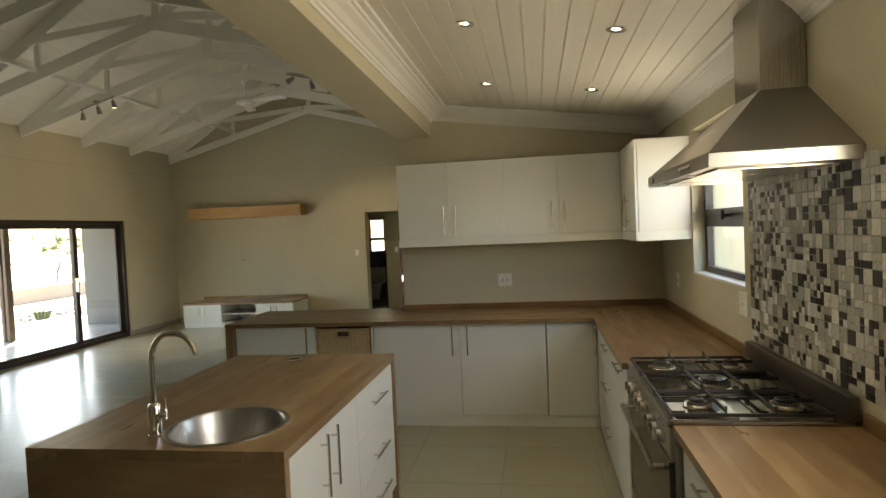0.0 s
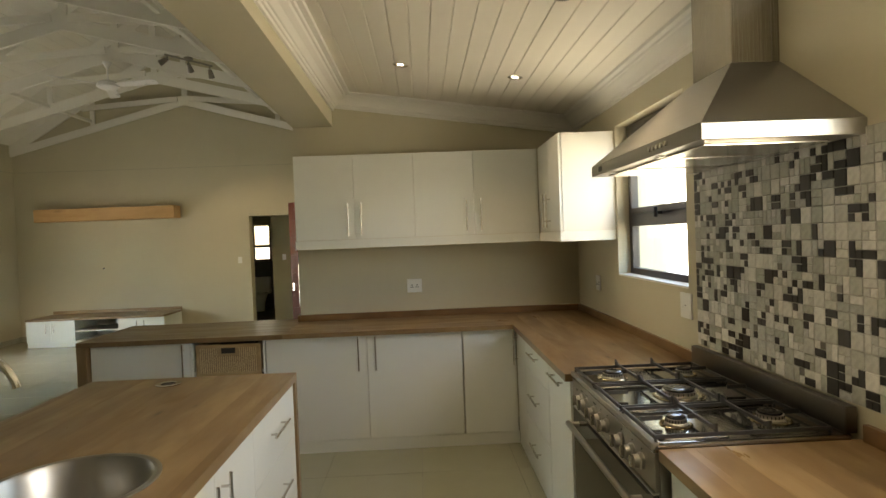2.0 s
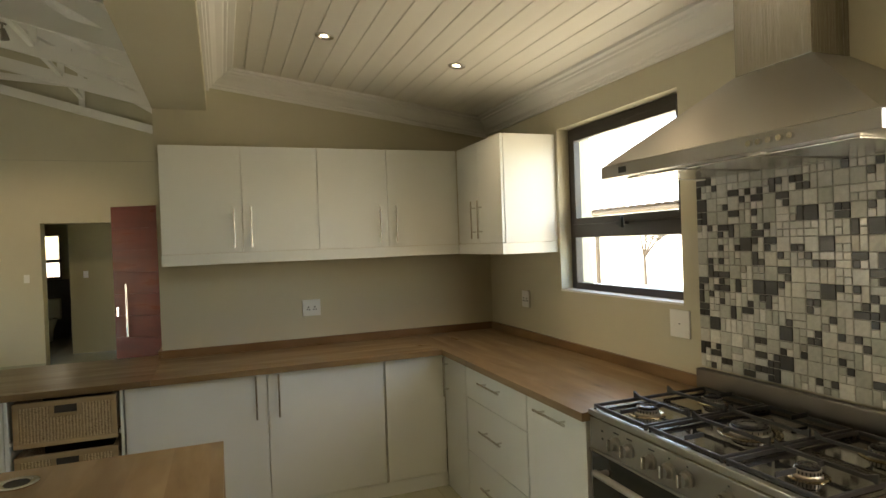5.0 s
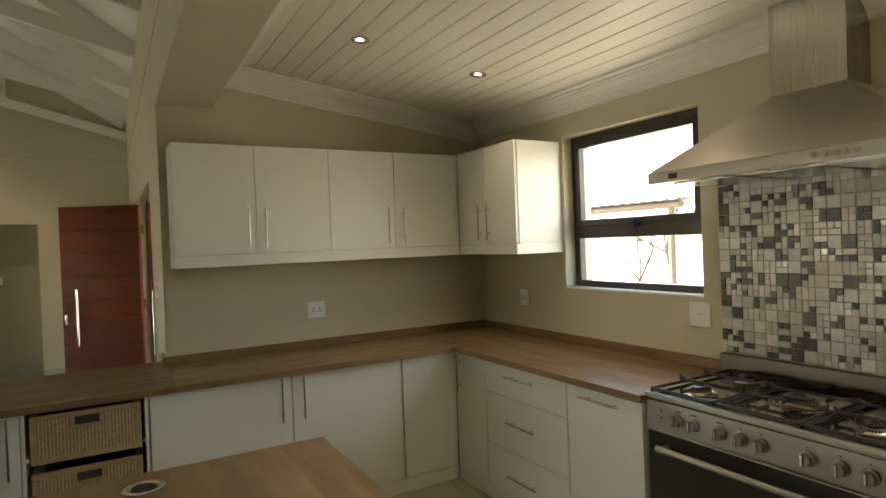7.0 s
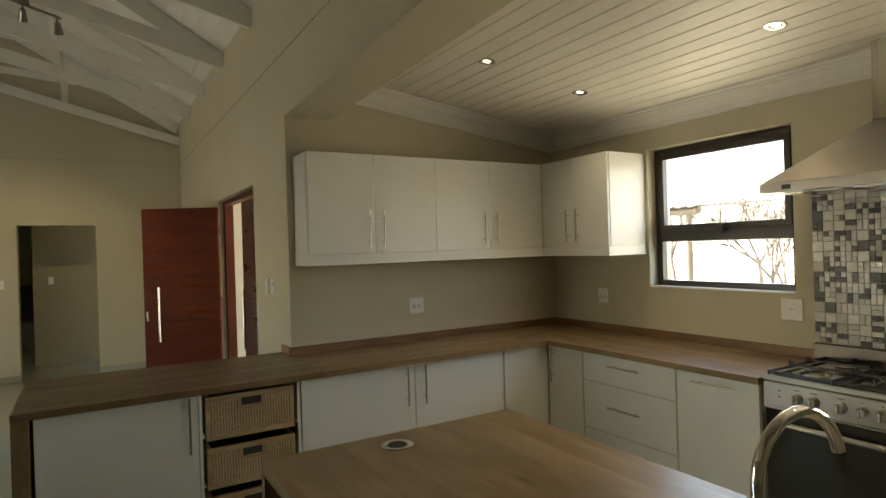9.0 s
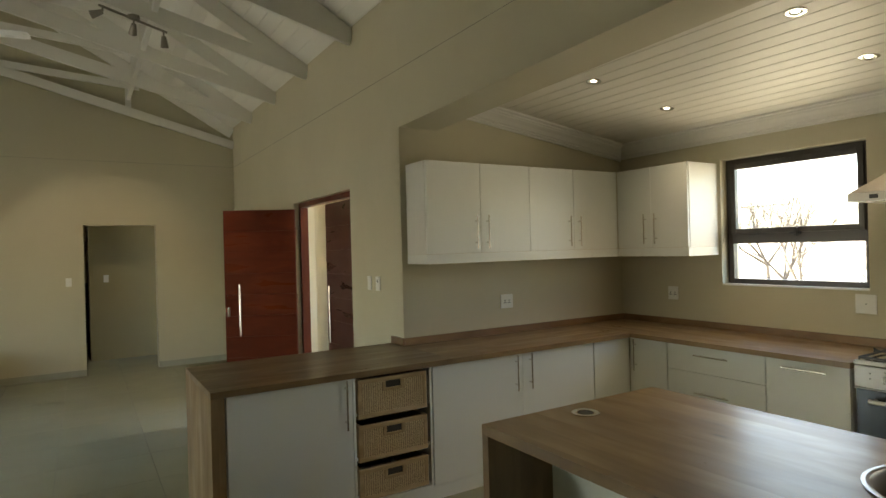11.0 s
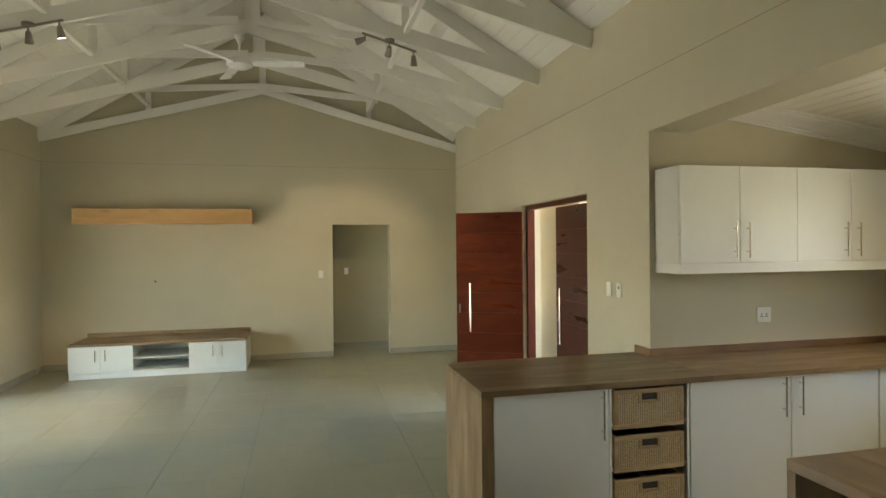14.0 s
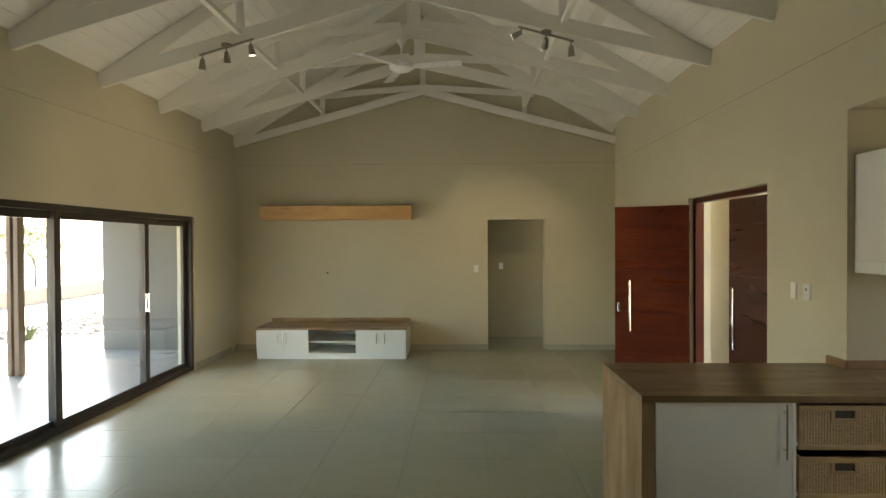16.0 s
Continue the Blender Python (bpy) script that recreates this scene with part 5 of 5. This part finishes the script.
# ---------- skirting ----------
solo("baseboard", boxes([(XL + 0.012, OP0, YF - 0.012, YF, 0.001, 0.085), (OP1, XR - 0.012, YF - 0.012, YF, 0.001, 0.085), (XL, XL + 0.012, SL1, YF, 0.001, 0.085), (XL, XL + 0.012, 2.0, SL0, 0.001, 0.085), (XR - 0.012, XR, FD1 + 0.001, YF, 0.001, 0.085), (XR - 0.012, XR, 6.205, FD0 - 0.001, 0.001, 0.085)]), M["skirt"], "greenish grey tiled skirting", "skirting", "structure")

# ---------- mosaic behind the cooker ----------
MU = 0.0283
M["mosaic_grout"] = plain("mosaic_grout", (0.46, 0.45, 0.40), 0.85)
my1, my0, mz0, mz1 = 3.845, 2.599, 1.004, 1.853
mos = solo("mosaic_panel", box(XW - 0.006, XW - 0.0005, my0, my1, mz0, mz1), M["mosaic_grout"], "black, white and grey glass and stone mosaic splashback", "splashback", "structure")


def mosaic_mat(name, a, rough, var=0.12):
    n = Nodes(name)
    rnd = n.add("ShaderNodeObjectInfo").outputs["Random"]
    isl_r = n.add("ShaderNodeNewGeometry").outputs["Random Per Island"]
    both = n.add("ShaderNodeMath", {0: n.add("ShaderNodeMath", {0: rnd, 1: isl_r}, operation="ADD").outputs[0]}, operation="FRACT").outputs[0]
    col = n.mix(n.ramp(n.noise(60, n.coords(), 5), [(0.4, (0, 0, 0)), (0.6, (1, 1, 1))]), a, tuple(c * 0.88 for c in a))
    col = n.add("ShaderNodeHueSaturation", {"Color": col, "Value": n.add("ShaderNodeMapRange", {0: both, 3: 1 - var, 4: 1 + var}).outputs[0]}).outputs[0]
    return n.set(Base_Color=col, Roughness=rough)


MM = [mosaic_mat("mosaic_dark", (0.032, 0.028, 0.025), 0.34, 0.16), mosaic_mat("mosaic_pale", (0.66, 0.65, 0.60), 0.4), mosaic_mat("mosaic_grey", (0.56, 0.565, 0.525), 0.16, 0.08), mosaic_mat("mosaic_green_grey", (0.50, 0.505, 0.455), 0.16, 0.08), metal("mosaic_mirror", (0.26, 0.25, 0.22), 0.34)]
rng = random.Random(11)
nu, nv = int((my1 - my0) / MU / 2), int((mz1 - mz0) / MU / 2)
CELLS = [[(0, 0, 2, 2)], [(0, 0, 1, 2), (1, 0, 1, 1), (1, 1, 1, 1)], [(1, 0, 1, 2), (0, 0, 1, 1), (0, 1, 1, 1)], [(0, 0, 2, 1), (0, 1, 1, 1), (1, 1, 1, 1)], [(0, 1, 2, 1), (0, 0, 1, 1), (1, 0, 1, 1)], [(0, 0, 2, 1), (0, 1, 2, 1)], [(0, 0, 1, 2), (1, 0, 1, 2)], [(0, 0, 1, 1), (1, 0, 1, 1), (0, 1, 1, 1), (1, 1, 1, 1)]]
stones = []
for v in range(nv):
    for u in range(nu):
        cell = rng.choices(CELLS, weights=(40, 10, 10, 10, 10, 6, 6, 8))[0]
        had_dark = False
        for du, dv, w, h in cell:
            k, area = rng.random(), w * h
            dark = {4: 0.17, 2: 0.30, 1: 0.36}[area]
            if area == 2 and had_dark:
                dark = 0.1
            kind = 0 if k < dark else 1 if k < dark + 0.28 else 2 if k < dark + 0.48 else 3 if k < 0.955 or area > 1 else 4
            had_dark = had_dark or kind == 0
            stones.append((2 * u + du, 2 * v + dv, w, h, kind))


def stone(bm, w, h, y, z, x):
    g = 0.0011
    W, H = w * MU / 2 - g, h * MU / 2 - g
    b = 0.0012
    lo = [bm.verts.new((x, y + a * W, z + c * H)) for a, c in ((-1, -1), (1, -1), (1, 1), (-1, 1))]
    hi = [bm.verts.new((x - 0.0035, y + a * (W - b), z + c * (H - b))) for a, c in ((-1, -1), (1, -1), (1, 1), (-1, 1))]
    bm.faces.new(hi)
    for i in range(4):
        bm.faces.new((lo[i], lo[(i + 1) % 4], hi[(i + 1) % 4], hi[i]))


meshes, rest = {}, [bmesh.new() for _ in MM]
stones.sort(key=lambda s: (s[0] * MU - 0.9) ** 2 + (s[1] * MU - 0.35) ** 2)
for n_s, (u, v, w, h, kind) in enumerate(stones):
    yc, zc = my1 - (u + w / 2) * MU, mz0 + (v + h / 2) * MU
    if n_s < 300:
        if (w, h, kind) not in meshes:
            bm = bmesh.new()
            stone(bm, w, h, 0, 0, 0)
            bmesh.ops.recalc_face_normals(bm, faces=bm.faces)
            me = bpy.data.meshes.new("mosaic_tile")
            bm.to_mesh(me)
            bm.free()
            me.materials.append(MM[kind])
            meshes[(w, h, kind)] = me
        ob = new("mosaic_tile", meshes[(w, h, kind)])
        ob.parent = mos
        ob.location = Vector((XW - 0.006, yc, zc)) - mos.location
    else:
        stone(rest[kind], w, h, yc, zc, XW - 0.006)
for kind, bm in enumerate(rest):
    ob = part("mosaic_field", bm, MM[kind], mos)
    ob["kind"] = "stuff"

# ---------- floor tiles ----------
TS = 0.645
def tile_mesh(w, d):
    bm = box(-w / 2, w / 2, -d / 2, d / 2, -0.006, 0.0)
    me = bpy.data.meshes.new("tile")
    bmesh.ops.recalc_face_normals(bm, faces=bm.faces)
    bm.to_mesh(me)
    bm.free()
    me.materials.append(M["floor_tile"])
    return me


floor_ob = bpy.data.objects["floor"]
cache = {}
def lay(xa, xb, ya, yb):
    i0, i1 = math.floor((xa - 0.33) / TS), math.ceil((xb - 0.33) / TS)
    j0, j1 = math.floor((ya - 4.29) / TS), math.ceil((yb - 4.29) / TS)
    for i in range(i0, i1):
        for j in range(j0, j1):
            x0, x1 = max(0.33 + i * TS + 0.0018, xa), min(0.33 + (i + 1) * TS - 0.0018, xb)
            y0, y1 = max(4.29 + j * TS + 0.0018, ya), min(4.29 + (j + 1) * TS - 0.0018, yb)
            if x1 - x0 < 0.02 or y1 - y0 < 0.02:
                continue
            key = (round(x1 - x0, 3), round(y1 - y0, 3))
            if key not in cache:
                cache[key] = tile_mesh(x1 - x0, y1 - y0)
            ob = new("tile", cache[key])
            ob.parent = floor_ob
            ob.location = Vector(((x0 + x1) / 2, (y0 + y1) / 2, 0.0)) - floor_ob.location


lay(XL, XR, YS, YF)
lay(XR, XW, YS, YK)
lay(-5.2, CX, YF + 0.22, 15.09)
lay(CX, 0.34, YF + 0.22, 12.82)
lay(OP0, OP1, YF, YF + 0.22)
